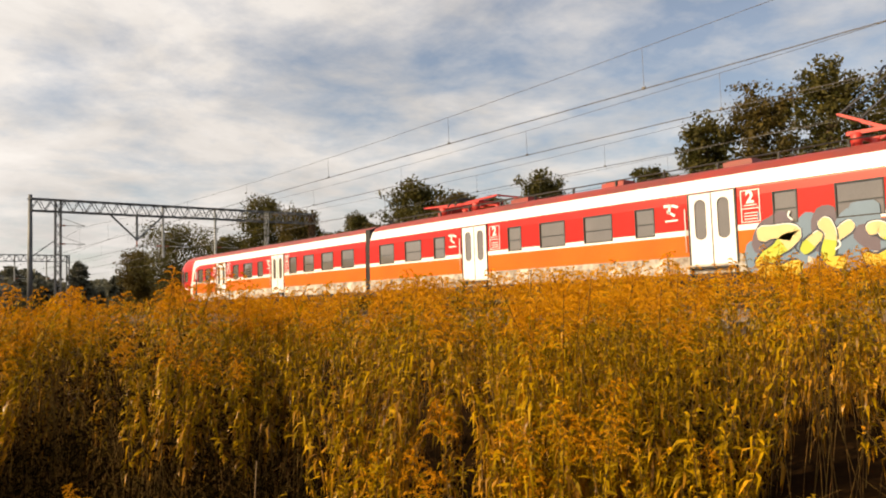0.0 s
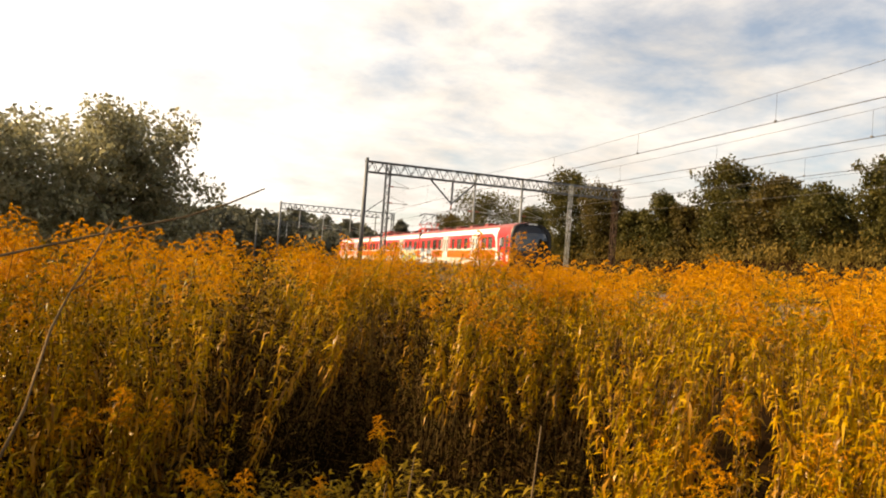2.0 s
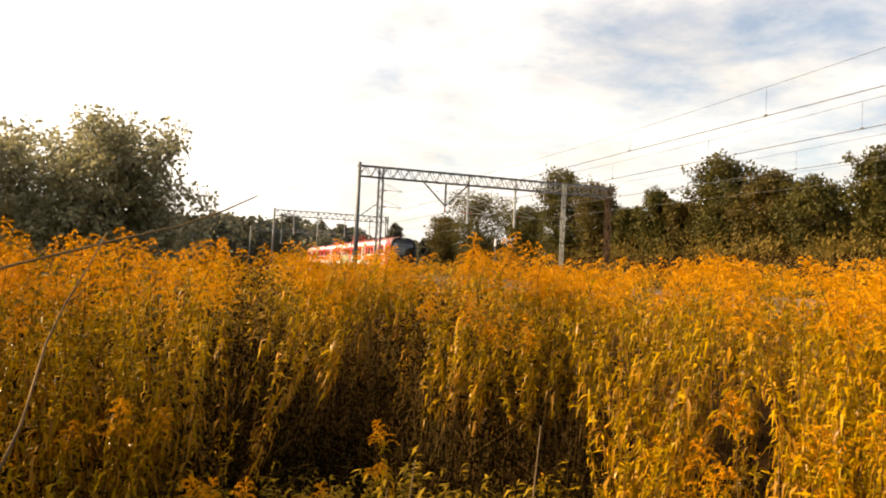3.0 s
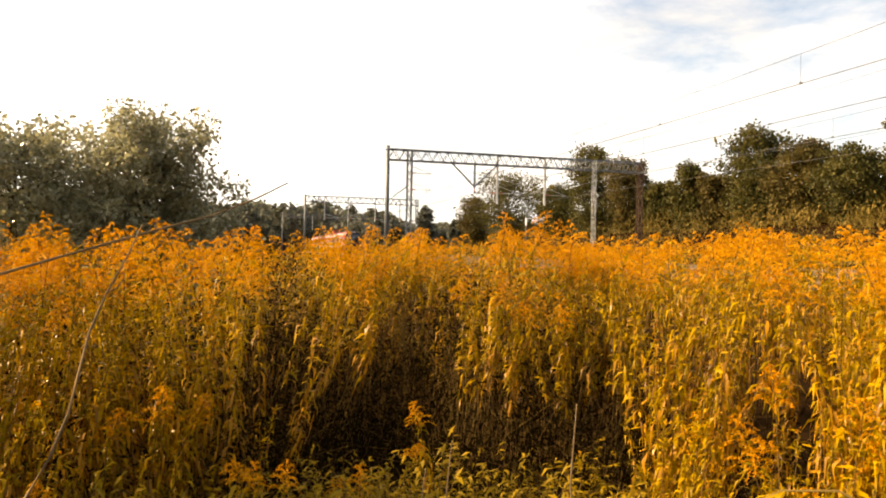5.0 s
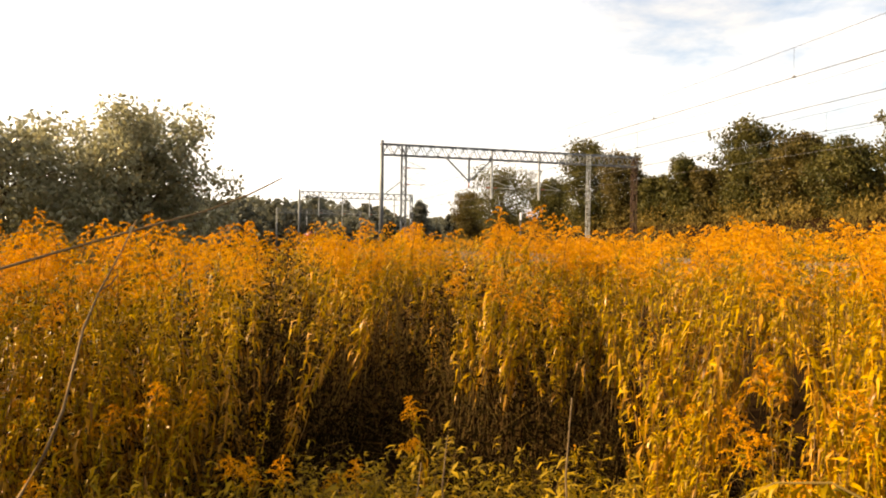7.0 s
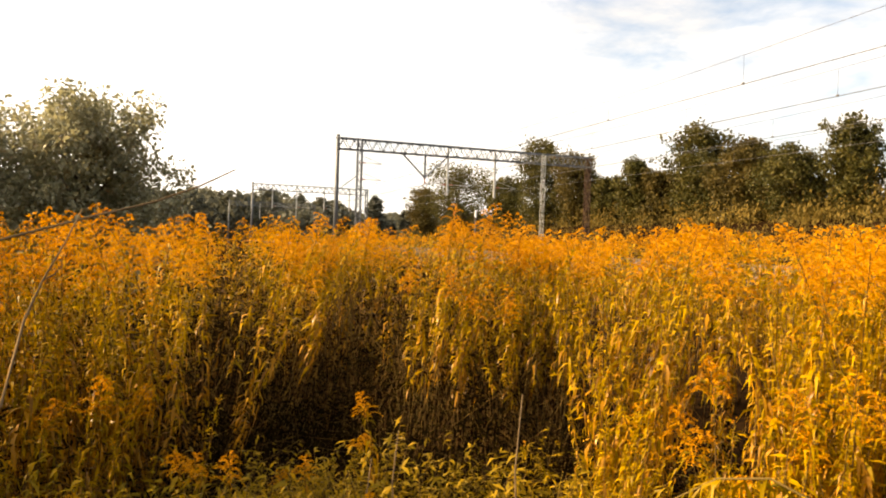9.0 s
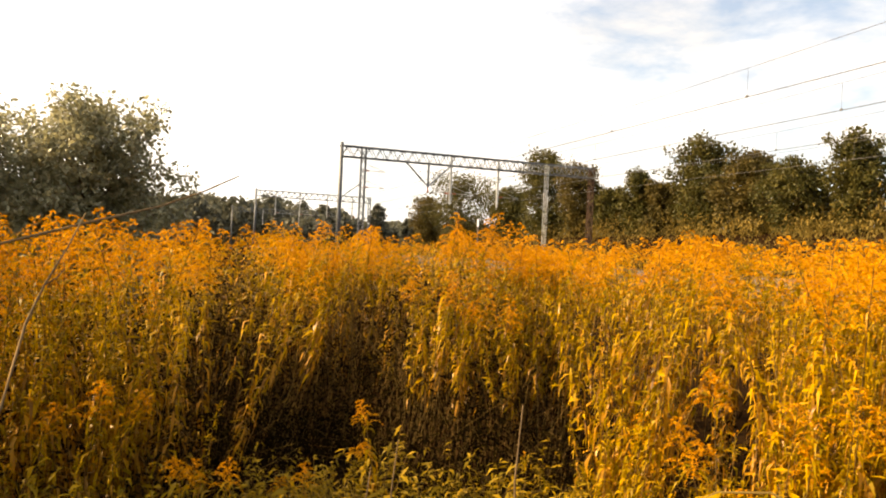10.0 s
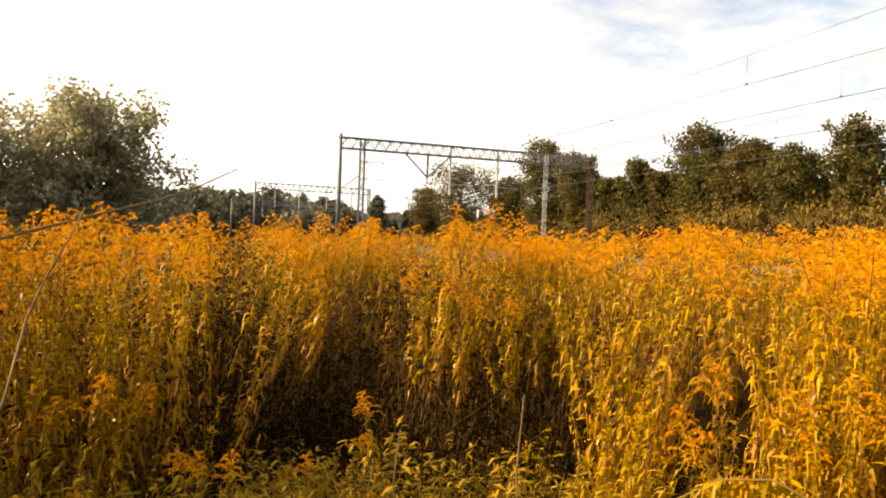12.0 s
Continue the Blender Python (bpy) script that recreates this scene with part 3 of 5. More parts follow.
def nose(car, u0, u1):
    """Rounded cab end with a large dark windscreen mask."""
    bm = bmesh.new()
    left = [(-HALF + inset(z), z) for z in PROF_Z]
    base = left + ROOF[1:]
    rings = []
    for u, sx, drop in ((u0, 1.0, 0.0), (u0 + 0.25, 0.985, 0.0), (u0 + 0.55, 0.95, 0.02), (u0 + 0.8, 0.88, 0.06), (u1 - 0.12, 0.78, 0.12), (u1, 0.66, 0.2)):
        rings.append([bm.verts.new((x * sx, -u - (0.35 if u > u0 + 0.3 else 0) * (1 - abs(z - 1.6) / 2.1) * (u - u0) * 0.5, z - drop * max(0, (z - 2.2) / 1.5) + 0.02 * drop)) for x, z in base])
    n = len(base)
    for i, (a, b) in enumerate(zip(rings, rings[1:])):
        for k in range(n):
            z = base[k][1]
            f = bm.faces.new((a[k], a[(k + 1) % n], b[(k + 1) % n], b[k]))
            f.material_index, f.smooth = (2 if i > 1 else 1 if k < n - 1 and z > 3.3 and 8 < k < 18 else 0), True
    bm.faces.new(rings[-1]).material_index = 2
    bmesh.ops.recalc_face_normals(bm, faces=list(bm.faces))
    part("cab_nose", bm, [M_RED, M_ROOF, M_MASK], car, "rounded cab end, red with a black front")
    # windscreen mask: a bulged dark rounded shield
    bm = bmesh.new()
    def shield(bm, z0, z1, wide, out, rows=13, cols=15):
        grid = []
        for i in range(rows):
            zz = z0 + (z1 - z0) * i / (rows - 1)
            half = 1.43 * (1 - 0.42 * max(0, (zz - 2.6) / 1.0) ** 2.2 - 0.14 * max(0, (1.6 - zz) / 0.55) ** 1.6)
            line = []
            for j in range(cols):
                q = wide * (-1 + 2 * j / (cols - 1))
                line.append(bm.verts.new((q * half, -(u1 + 0.36 + out - 0.72 * abs(q) ** 3 - 0.3 * max(0, zz - 2.5) ** 2 - 0.05 * max(0, 1.9 - zz)), zz)))
            grid.append(line)
        for a, b in zip(grid, grid[1:]):
            for j in range(cols - 1):
                bm.faces.new((a[j], a[j + 1], b[j + 1], b[j])).smooth = True
    shield(bm, 1.08, 3.58, 1.0, 0.0)
    ret = bmesh.ops.extrude_face_region(bm, geom=list(bm.faces))
    bmesh.ops.translate(bm, vec=(0, 0.5, 0), verts=[g for g in ret["geom"] if isinstance(g, bmesh.types.BMVert)])
    bmesh.ops.recalc_face_normals(bm, faces=list(bm.faces))
    mask = part("cab_mask", bm, M_MASK, car, "dark rounded cab mask")
    bm = bmesh.new()
    shield(bm, 1.95, 3.05, 0.9, 0.012, 7, 11)
    part("windscreen", bm, M_SCREEN, mask, "large dark windscreen")
    bm = bmesh.new()
    box(bm, -0.3, 0.3, -u1 - 0.02, -u1 + 0.3, 3.55, 3.64)
    part("top_lamp", bm, M_WHITE, car)
    for sx in (-1, 1):
        bm = bmesh.new()
        bar(bm, (sx * 1.3, -u1 + 0.3, 1.18), (sx * 1.36, -u1 + 0.36, 1.62), 0.2, 0.24)
        bmesh.ops.bevel(bm, geom=list(bm.edges), offset=0.05, segments=2, affect="EDGES")
        part("headlight", bm, M_WHITE, car, "pale headlight housing")
        bm = bmesh.new()
        tube(bm, [(sx * 1.25, -u1 + 0.42, 2.55), (sx * 1.22, -u1 + 0.38, 2.85), (sx * 1.12, -u1 + 0.34, 3.12), (sx * 0.98, -u1 + 0.3, 3.32)], [0.025, 0.06, 0.06, 0.02], 6)
        part("nose_stripe", bm, M_WHITE, car, "curved white stripe at the cab corner")
    bm = bmesh.new()
    box(bm, -1.25, 1.25, -u1 - 0.1, -u1 + 0.6, 0.45, 0.95)
    part("skirt", bm, M_DARK, car)
    for sx in (-0.87, 0.87):
        bm = bmesh.new()
        tube(bm, [(sx, -u1 + 0.2, 1.05), (sx, -u1 - 0.4, 1.05), (sx, -u1 - 0.42, 1.05), (sx, -u1 - 0.5, 1.05)], [0.1, 0.1, 0.24, 0.24], 12)
        part("buffer", bm, M_DARK, car)


def end_car(mirror, piece):
    """Cab car; u from its inner end. The leading car is the same, turned end for end."""
    L = 19.75
    car = empty("railcar", (0, 0, 0), "red and orange electric cab car with white bands and dark windscreen", "train car", "cars of the train")
    wins = [(0.85, 1.85), (2.5, 3.5), (4.15, 5.1), (5.75, 6.45), (9.2, 9.8), (10.4, 11.45), (12.05, 12.75), (15.75, 16.5), (16.85, 17.6)]
    doors = [(7.0, 8.25), (13.65, 14.9)]
    cabw = [(19.14, 19.68)]
    flip = (lambda a, b: (-b, -a)) if mirror else (lambda a, b: (a, b))
    W, D = [flip(*w) for w in wins], [flip(*d) for d in doors]
    a0, a1 = flip(0, L)
    bm = bmesh.new()
    side_grid(bm, a0, a1, [(a, b, Z_W0, Z_W1) for a, b in W] + [(a, b, 1.15, 2.95) for a, b in D] + [(*flip(*c), 2.1, 2.72) for c in cabw], (flip(18.37, 18.37)[0],))
    shell(bm, a0, a1)
    end_wall(bm, flip(0, 0)[0])
    body = part("body", bm, BODY_MATS, car)
    for f in body.data.polygons:
        c = f.center
        if f.material_index in (1, 2, 3, 5) and abs(c.y) > 18.37:
            f.material_index = 7
    for a, b in W + [flip(*c) for c in cabw]:
        window(car, a, b, Z_W0 if b - a > 0.55 else 2.1, Z_W1 if b - a > 0.55 else 2.72, b - a > 0.9)
    for a, b in D:
        door(car, a, b)
        class_sign(car, b + 0.12, b + 0.56)
        emblem(car, a - 0.5, a - 0.13)
    emblem(car, *flip(19.1, 19.55), z=1.5)
    # white band sweeping down ahead of the cab
    bm = bmesh.new()
    x = -HALF - 0.004
    def dense(pts, n=24):
        q = np.linspace(0, len(pts) - 1, n)
        return [(float(np.interp(t, range(len(pts)), [p[0] for p in pts])), float(np.interp(t, range(len(pts)), [p[1] for p in pts]))) for t in q]
    pts_o = [(17.5, 3.01), (18.33, 3.0), (18.42, 2.6), (18.55, 2.1), (18.74, 1.6), (18.95, 1.2)]
    pts_i = [(17.5, 2.96), (17.95, 2.84), (18.15, 2.58), (18.28, 2.2), (18.36, 1.6), (18.38, 1.2)]
    s = -1 if mirror else 1
    vo = [bm.verts.new((-HALF + inset(z) - 0.014, -u * s, z)) for u, z in dense(pts_o)]
    vi = [bm.verts.new((-HALF + inset(z) - 0.014, -u * s, z)) for u, z in dense(pts_i)]
    for k in range(len(vo) - 1):
        bm.faces.new((vo[k], vo[k + 1], vi[k + 1], vi[k]))
    ret = bmesh.ops.extrude_face_region(bm, geom=list(bm.faces))
    bmesh.ops.translate(bm, vec=(0.004, 0, 0), verts=[g for g in ret["geom"] if isinstance(g, bmesh.types.BMVert)])
    bmesh.ops.recalc_face_normals(bm, faces=list(bm.faces))
    part("white_band", bm, M_WHITE, car)
    bogie(car, 3.2 * s)
    bogie(car, (L - 2.8) * s)
    nose(car, L, L + 0.75)
    if mirror:
        # turn the nose's own parts end for end
        for o in car.children:
            if o.name.split(".")[0] in ("cab_nose", "cab_mask", "top_lamp", "headlight", "nose_stripe", "skirt", "buffer"):
                o.matrix_basis = pose(0, 0, 0, 0, 0, 180)
    if piece:
        graffiti(car, 0.15, 4.3, 9, lambda z: 4 if z > 1.75 else 5, (6, 4, 3), 2.2)
    if not mirror:
        underframe_boxes(car, L, 8)
        roof_gear(car, L, 6)
    return car


def gangway():
    """Dark bellows between two cars."""
    g = empty("gangway", (0, 0, 0), "black folded rubber bellows joining two cars", "gangway", "bellows between cars")
    for k in range(5):
        bm = bmesh.new()
        y = -0.03 - k * 0.06
        for x0, x1, z0, z1 in ((-1.42, -1.25, 0.9, 3.2), (1.25, 1.42, 0.9, 3.2), (-1.42, 1.42, 3.2, 3.45), (-1.42, 1.42, 0.8, 0.9)):
            box(bm, x0, x1, y - 0.045, y, z0, z1)
        part("fold", bm, M_RUBBER, g)
    return g


car_mid, MID_L = middle_car()
car_rear = end_car(False, True)
car_lead = end_car(True, False)
gang_a, gang_b = gangway(), gangway()


# ---- overhead line ----
def lattice_column(bm, x, y, z0, z1, w=0.36, d=0.36, leg=0.07, step=0.7):
    c = [(x + a * w / 2, y + b * d / 2) for a, b in ((-1, -1), (1, -1), (1, 1), (-1, 1))]
    for p in c:
        bar(bm, (*p, z0), (*p, z1), leg)
    n = max(2, int((z1 - z0) / step))
    for k in range(n):
        za, zb = z0 + (z1 - z0) * k / n, z0 + (z1 - z0) * (k + 1) / n
        for i in range(4):
            p, q = c[i], c[(i + 1) % 4]
            if k % 2:
                p, q = q, p
            bar(bm, (*p, za), (*q, zb), leg * 0.55)


def truss(bm, x0, x1, y, z0, z1, d=0.7, chord=0.085, step=0.9):
    n = int((x1 - x0) / step)
    for yy in (y - d / 2, y + d / 2):
        for z in (z0, z1):
            bar(bm, (x0, yy, z), (x1, yy, z), chord)
        for k in range(n):
            a, b = x0 + (x1 - x0) * k / n, x0 + (x1 - x0) * (k + 1) / n
            m = (a + b) / 2
            bar(bm, (a, yy, z0), (m, yy, z1), chord * 0.55)
            bar(bm, (m, yy, z1), (b, yy, z0), chord * 0.55)
    for k in range(n + 1):
        a = x0 + (x1 - x0) * k / n
        for z in (z0, z1):
            bar(bm, (a, y - d / 2, z), (a, y + d / 2, z), chord * 0.5)


def insulator(parent, p, q):
    bm = bmesh.new()
    p, q = Vector(p), Vector(q)
    n = 9
    tube(bm, [p.lerp(q, k / n) for k in range(n + 1)], [0.035 if k % 2 else 0.075 for k in range(n + 1)], 8)
    part("insulator", bm, M_CERAM, parent)


def cantilever(g, xm, xt, z, y):
    """Registration arm from a mast or dropper at xm to the wire over xt."""
    bm = bmesh.new()
    bar(bm, (xm, y, z + 0.15), (xt, y, z + 0.15), 0.045)
    bar(bm, (xm, y, z + 0.75), (xt, y, z + 0.15), 0.03)
    bar(bm, (xt, y, z + 0.15), (xt - (xt - xm) * 0.35, y - 0.2, z - 0.02), 0.025)
    a = part("registration_arm", bm, M_LIGHTSTEEL, g)
    s = 1 if xt > xm else -1
    insulator(a, (xm + 0.12 * s, y, z + 0.15), (xm + 0.5 * s, y, z + 0.15))


def gantry(y, z0, z1, x0, x1, masts, droppers, base):
    g = empty("catenary_gantry", (0, 0, 0), "grey lattice steel gantry spanning the tracks", "gantry", "overhead line gantries")
    bm = bmesh.new()
    truss(bm, x0, x1, y, z0, z1)
    part("beam", bm, M_STEEL, g)
    for x, kind in masts:
        bm = bmesh.new()
        b = float(base)
        if kind == "tube":
            tube(bm, [(x, y, b), (x, y, (b + z1) / 2), (x, y, z1 + 0.3)], [0.2, 0.17, 0.13], 10)
            bar(bm, (x - 0.2, y, z1 - 0.02), (x + 0.25, y, z1 - 0.02), 0.08)
            part("mast", bm, M_STEEL, g)
        else:
            yy = y - 0.55 if kind == "light" else y
            lattice_column(bm, x, yy, b, z1 if kind != "light" else z1 - 0.1, *((0.27, 0.27, 0.032, 0.95) if kind == "light" else ()))
            part("mast", bm, {"light": M_LIGHTSTEEL, "dark": M_RUSTY}.get(kind, M_STEEL), g)
        bm = bmesh.new()
        box(bm, x - 0.4, x + 0.4, y - 0.9, y + 0.4, b - 0.4, b + 0.15)
        part("footing", bm, M_SLEEPER, g)
    for x, zb in droppers:
        bm = bmesh.new()
        bar(bm, (x, y, zb), (x, y, z1 - 0.1), 0.15)
        bar(bm, (x - 0.12, y, z0 - 0.1), (x + 0.12, y, z0 - 0.1), 0.1)
        part("dropper", bm, M_LIGHTSTEEL, g)
    return g


WZ = 4.9 + 1.55     # contact wire
G1, G2 = 59.0, 117.0
g = gantry(G1, 8.93, 9.78, 11.35, 34.3, [(11.35, "tube"), (13.15, "lattice"), (29.35, "light"), (34.1, "dark")], [(20.7, 5.7), (25.0, 5.7)], 0.5)
bm = bmesh.new()
for xa in (16.7, 20.7):
    bar(bm, (xa, G1, 8.95), (18.7, G1, 7.05), 0.11)
bar(bm, (18.7, G1, 8.95), (18.7, G1, 6.95), 0.14)
part("hanger", bm, M_STEEL, g)
insulator(g, (18.7, G1, 6.95), (18.7, G1, 6.5))
cantilever(g, 13.15, 15.0, WZ, G1)
cantilever(g, 13.15, 15.0, WZ + 1.35, G1)
cantilever(g, 20.7, 18.52, WZ, G1)
cantilever(g, 20.7, 22.8, WZ, G1)
cantilever(g, 25.0, 27.0, WZ, G1)
bm = bmesh.new()
bar(bm, (11.4, G1, 5.6), (13.15, G1, 7.0), 0.06)
part("brace", bm, M_STEEL, g)
g = gantry(G2, 9.0, 9.9, 9.6, 27.6, [(9.6, "tube"), (27.4, "lattice")], [(12.6, 6.2), (16.3, 6.2), (20.6, 6.2), (24.6, 6.2)], 0.5)
for xm, xt in ((12.6, 15.0), (16.3, 18.52), (20.6, 22.8), (24.6, 27.0)):
    cantilever(g, xm, xt, WZ, G2)
g = gantry(177.0, 9.0, 9.9, 9.4, 29.0, [(9.4, "tube"), (29.0, "lattice")], [(16.3, 6.2), (24.6, 6.2)], 0.5)


def wire(name, x, zfun, y0, y1, r, step, parent):
    bm = bmesh.new()
    ys = list(np.arange(y0, y1 + 0.1, step))
    tube(bm, [(x, y, zfun(y)) for y in ys], [0.75 * r] * len(ys), 5)
    return part(name, bm, M_WIRE, parent)


def messenger_z(y):
    """Height of the carrying wire, which hangs between the gantries."""
    s = (-3.0, 59.0, 117.0, 177.0, 237.0, 297.0)
    y = max(-62, y)
    a = max([v for v in (-65.0, *s) if v <= y])
    b = min([v for v in (*s, 400.0) if v > y])
    q = (y - a) / (b - a)
    return WZ + 1.5 - 3.0 * q * (1 - q)


for x in TRACKS:
    w = empty("overhead_wire", (0, 0, 0), "thin dark overhead wires hung from droppers above a track", "overhead wire", "wires above the tracks")
    wire("carrying_wire", x, messenger_z, -40, 296, 0.009, 4.0, w)
    for dx in (-0.025, 0.025):
        wire("contact_wire", x + dx, lambda y: WZ, -40, 296, 0.0085, 12.0, w)
    for k in range(-1, 20):
        y = k * 7.2 + 3
        bm = bmesh.new()
        bar(bm, (x, y, WZ), (x, y, messenger_z(y)), 0.007)
        box(bm, x - 0.025, x + 0.025, y - 0.04, y + 0.04, WZ - 0.015, WZ + 0.05)
        part("hanger", bm, M_WIRE, w)


# ---- plants: arrays of quads ----


def unit(v):
    return v / (np.linalg.norm(v, axis=-1, keepdims=True) + 1e-9)


def leaves(base, d, length, width, droop, rng):
    """Lance-shaped leaves of three cross rows: arrays of bases and directions."""
    n = len(base)
    d = unit(d)
    side = unit(np.cross(d, np.array([0, 0, 1.0])) + 1e-4)
    tw = rng.uniform(-0.9, 0.9, (n, 1))
    side = unit(side * np.cos(tw) + np.cross(d, side) * np.sin(tw))
    length, width, droop = (np.broadcast_to(np.asarray(q, float).reshape(-1, 1), (n, 1)) for q in (length, width, droop))
    down = np.array([0, 0, -1.0])
    p1 = base + d * length * 0.5 + down * length * droop * 0.2
    p2 = base + d * length * (1 - 0.25 * droop) + down * length * droop * 0.8
    V = np.stack([base - side * width * 0.12, base + side * width * 0.12, p1 - side * width * 0.5, p1 + side * width * 0.5,
                  p2 - side * width * 0.06, p2 + side * width * 0.06], 1).reshape(-1, 3)
    k = np.arange(n)[:, None] * 6
    Q = np.concatenate([k + np.array([[0, 1, 3, 2]]), k + np.array([[2, 3, 5, 4]])], 1).reshape(-1, 4)
    return V, Q


def chips(p, size, rng, way=None, slim=0.32):
    """Small loose lozenges at points p, along way where it is given."""
    n = len(p)
    a = unit(rng.normal(size=(n, 3)) if way is None else way)
    b = unit(np.cross(a, rng.normal(size=(n, 3))))
    size = np.broadcast_to(np.asarray(size, float).reshape(-1, 1), (n, 1))
    a, b = a * size * 0.5, b * size * slim
    V = np.stack([p - a, p - b, p + a, p + b], 1).reshape(-1, 3)
    Q = np.arange(4 * n).reshape(-1, 4)
    return V, Q


def ribbon(P, r):
    """A three-sided tapered stalk along the points P."""
    n = len(P)
    r = np.linspace(r, r * 0.45, n)[:, None]
    d = unit(np.gradient(P, axis=0))
    s = unit(np.cross(d, np.array([0.31, 0.95, 0.1])))
    u = np.cross(d, s)
    V = np.stack([P + r * (s * math.cos(a) + u * math.sin(a)) for a in (0, 2.1, 4.2)], 1).reshape(-1, 3)
    Q = [[3 * i + k, 3 * i + (k + 1) % 3, 3 * i + 3 + (k + 1) % 3, 3 * i + 3 + k] for i in range(n - 1) for k in range(3)]
    return V, np.array(Q)


def join(parts):
    V, Q, M, o = [], [], [], 0
    for v, q, m in parts:
        V.append(v)
        Q.append(q + o)
        M.append(np.full(len(q), m) if np.isscalar(m) else m)
        o += len(v)
    return np.concatenate(V), np.concatenate(Q), np.concatenate(M)


def goldenrod(h, lod, rng, flower=True, bare=0.16):
    """One stalk: stem, hanging leaves (green above, dry below) and the plume, as three arrays."""
    lean = rng.normal(0, 0.1, 2)
    t = np.linspace(0, 1, 6)[:, None]
    top = np.array([*lean * h, h])
    P = np.concatenate([t * top[:2] * t, t * h], 1)
    stem = ribbon(P, 0.0042)
    n = max(8, int((124, 60, 20)[lod] * (1 - bare) * min(1.0, h / 1.3)))
    k = np.sort(rng.uniform(bare, 0.95 if not flower else 0.9, n))
    base = np.stack([np.interp(k, t[:, 0], P[:, i]) for i in range(3)], 1)
    a = np.arange(n) * 2.4 + rng.uniform(0, 0.8, n)
    up = rng.uniform(-0.1, 0.7, n) + (k - 0.6) * 0.9
    d = np.stack([np.cos(a), np.sin(a), up], 1)
    ln = rng.uniform(0.046, 0.1, n) * np.interp(k, [0, 0.6, 0.95], [1.0, 1.05, 0.6]) * (1, 1.2, 1.7)[lod]
    dry = rng.random(n) < np.interp(k, [0.2, 0.5, 0.8], [0.9, 0.4, 0.06])
    droop = np.where(dry, rng.uniform(1.1, 2.4, n), rng.uniform(0.2, 1.7, n))
    lv = leaves(base, d, ln, ln * rng.uniform(0.15, 0.25, n) * (1, 1.15, 1.5)[lod], droop, rng)
    lm = np.repeat(np.where(dry, 1, 0), 2)
    if not flower:
        m = (14, 9, 5)[lod]
        tip = leaves(np.repeat(P[-1:], m, 0) - np.array([0, 0, 1.0]) * rng.uniform(0, 0.14, (m, 1)), np.stack([rng.normal(0, 0.6, m), rng.normal(0, 0.6, m), np.ones(m)], 1), 0.075, 0.012, rng.uniform(0.2, 1.0, m), rng)
        V, Q, M = join([(*lv, lm), (*tip, 0)])
        bud = chips(P[-1:] + rng.normal(0, 0.008, (6, 3)), 0.016, rng)
        return stem, (V, Q, M), join([(*bud, 2)])
    # a pyramid of branchlets that arch out and nod at their tips, with florets along them
    pts, ways, thin = [], [], []
    nb = (20, 12, 7)[lod]
    k = min(1.0, h / 1.35)
    hp, wide = rng.uniform(0.16, 0.29) * k, rng.uniform(0.09, 0.18) * k
    for i in range(nb):
        q = i / nb
        z = h - hp * (1 - q) * 0.97
        b0 = np.array([np.interp(z / h, t[:, 0], P[:, j]) for j in range(2)] + [z])
        an = i * 2.4 + rng.uniform(-0.4, 0.4)
        L = (0.02 + wide * (1 - q) ** 0.75) * rng.uniform(0.65, 1.25)
        s = np.linspace(0, 1, 5)[:, None]
        out = np.array([math.cos(an), math.sin(an), 0])
        br = b0 + out * L * s + np.array([0, 0, 1.0]) * L * (1.0 * s - rng.uniform(0.8, 1.25) * s * s)
        if lod == 0:
            thin.append((*ribbon(br, 0.0013), 2))
        m = (30, 13, 6)[lod]
        u = rng.uniform(0.15, 1.02, m)
        c = np.stack([np.interp(u, s[:, 0], br[:, j]) for j in range(3)], 1)
        pts.append(c + rng.normal(0, 0.0035, (m, 3)) + np.array([0, 0, 0.004]))
        ways.append(np.gradient(br, axis=0)[np.clip((u * 4).astype(int), 0, 4)])
    npt = sum(len(q) for q in pts)
    pts, ways = np.concatenate(pts), unit(np.concatenate(ways)) + rng.normal(0, 0.28, (npt, 3)) + np.array([0, 0, 0.12])
    pv = chips(pts, rng.uniform(0.008, 0.016, npt) * (1, 1.6, 2.8)[lod], rng, ways, (0.17, 0.22, 0.3)[lod])
    return stem, (lv[0], lv[1], lm), join([(*pv, 2), *thin])


def scatter(variants, X, Y, S, rng, tilt=0.08):
    """Joined copies of variants at the places, as arrays."""
    out = []
    for x, y, s in zip(X, Y, S):
        V, Q, M = variants[rng.integers(len(variants))]
        a = rng.uniform(0, 6.283)
        ca, sa = math.cos(a), math.sin(a)
        tx, ty = rng.normal(0, tilt, 2) + (0.13 * math.sin(1.9 * x + 1.1 * y) + 0.06, 0.1 * math.sin(2.3 * y - 1.3 * x))
        W = np.empty_like(V)
        W[:, 0] = (V[:, 0] * ca - V[:, 1] * sa) * s + V[:, 2] * s * tx + x
        W[:, 1] = (V[:, 0] * sa + V[:, 1] * ca) * s + V[:, 2] * s * ty + y
        W[:, 2] = V[:, 2] * s + float(ground_z(x, y)) - 0.02
        out.append((W, Q, M))
    return join(out)


def polar(n, az0, az1, r0, r1, rng):
    a = np.radians(rng.uniform(az0, az1, n))
    r = np.sqrt(rng.uniform(r0 * r0, r1 * r1, n))
    return r * np.sin(a), r * np.cos(a)


G_MATS = [M_G_LEAF, M_G_DRY, M_PLUME, M_STEM]


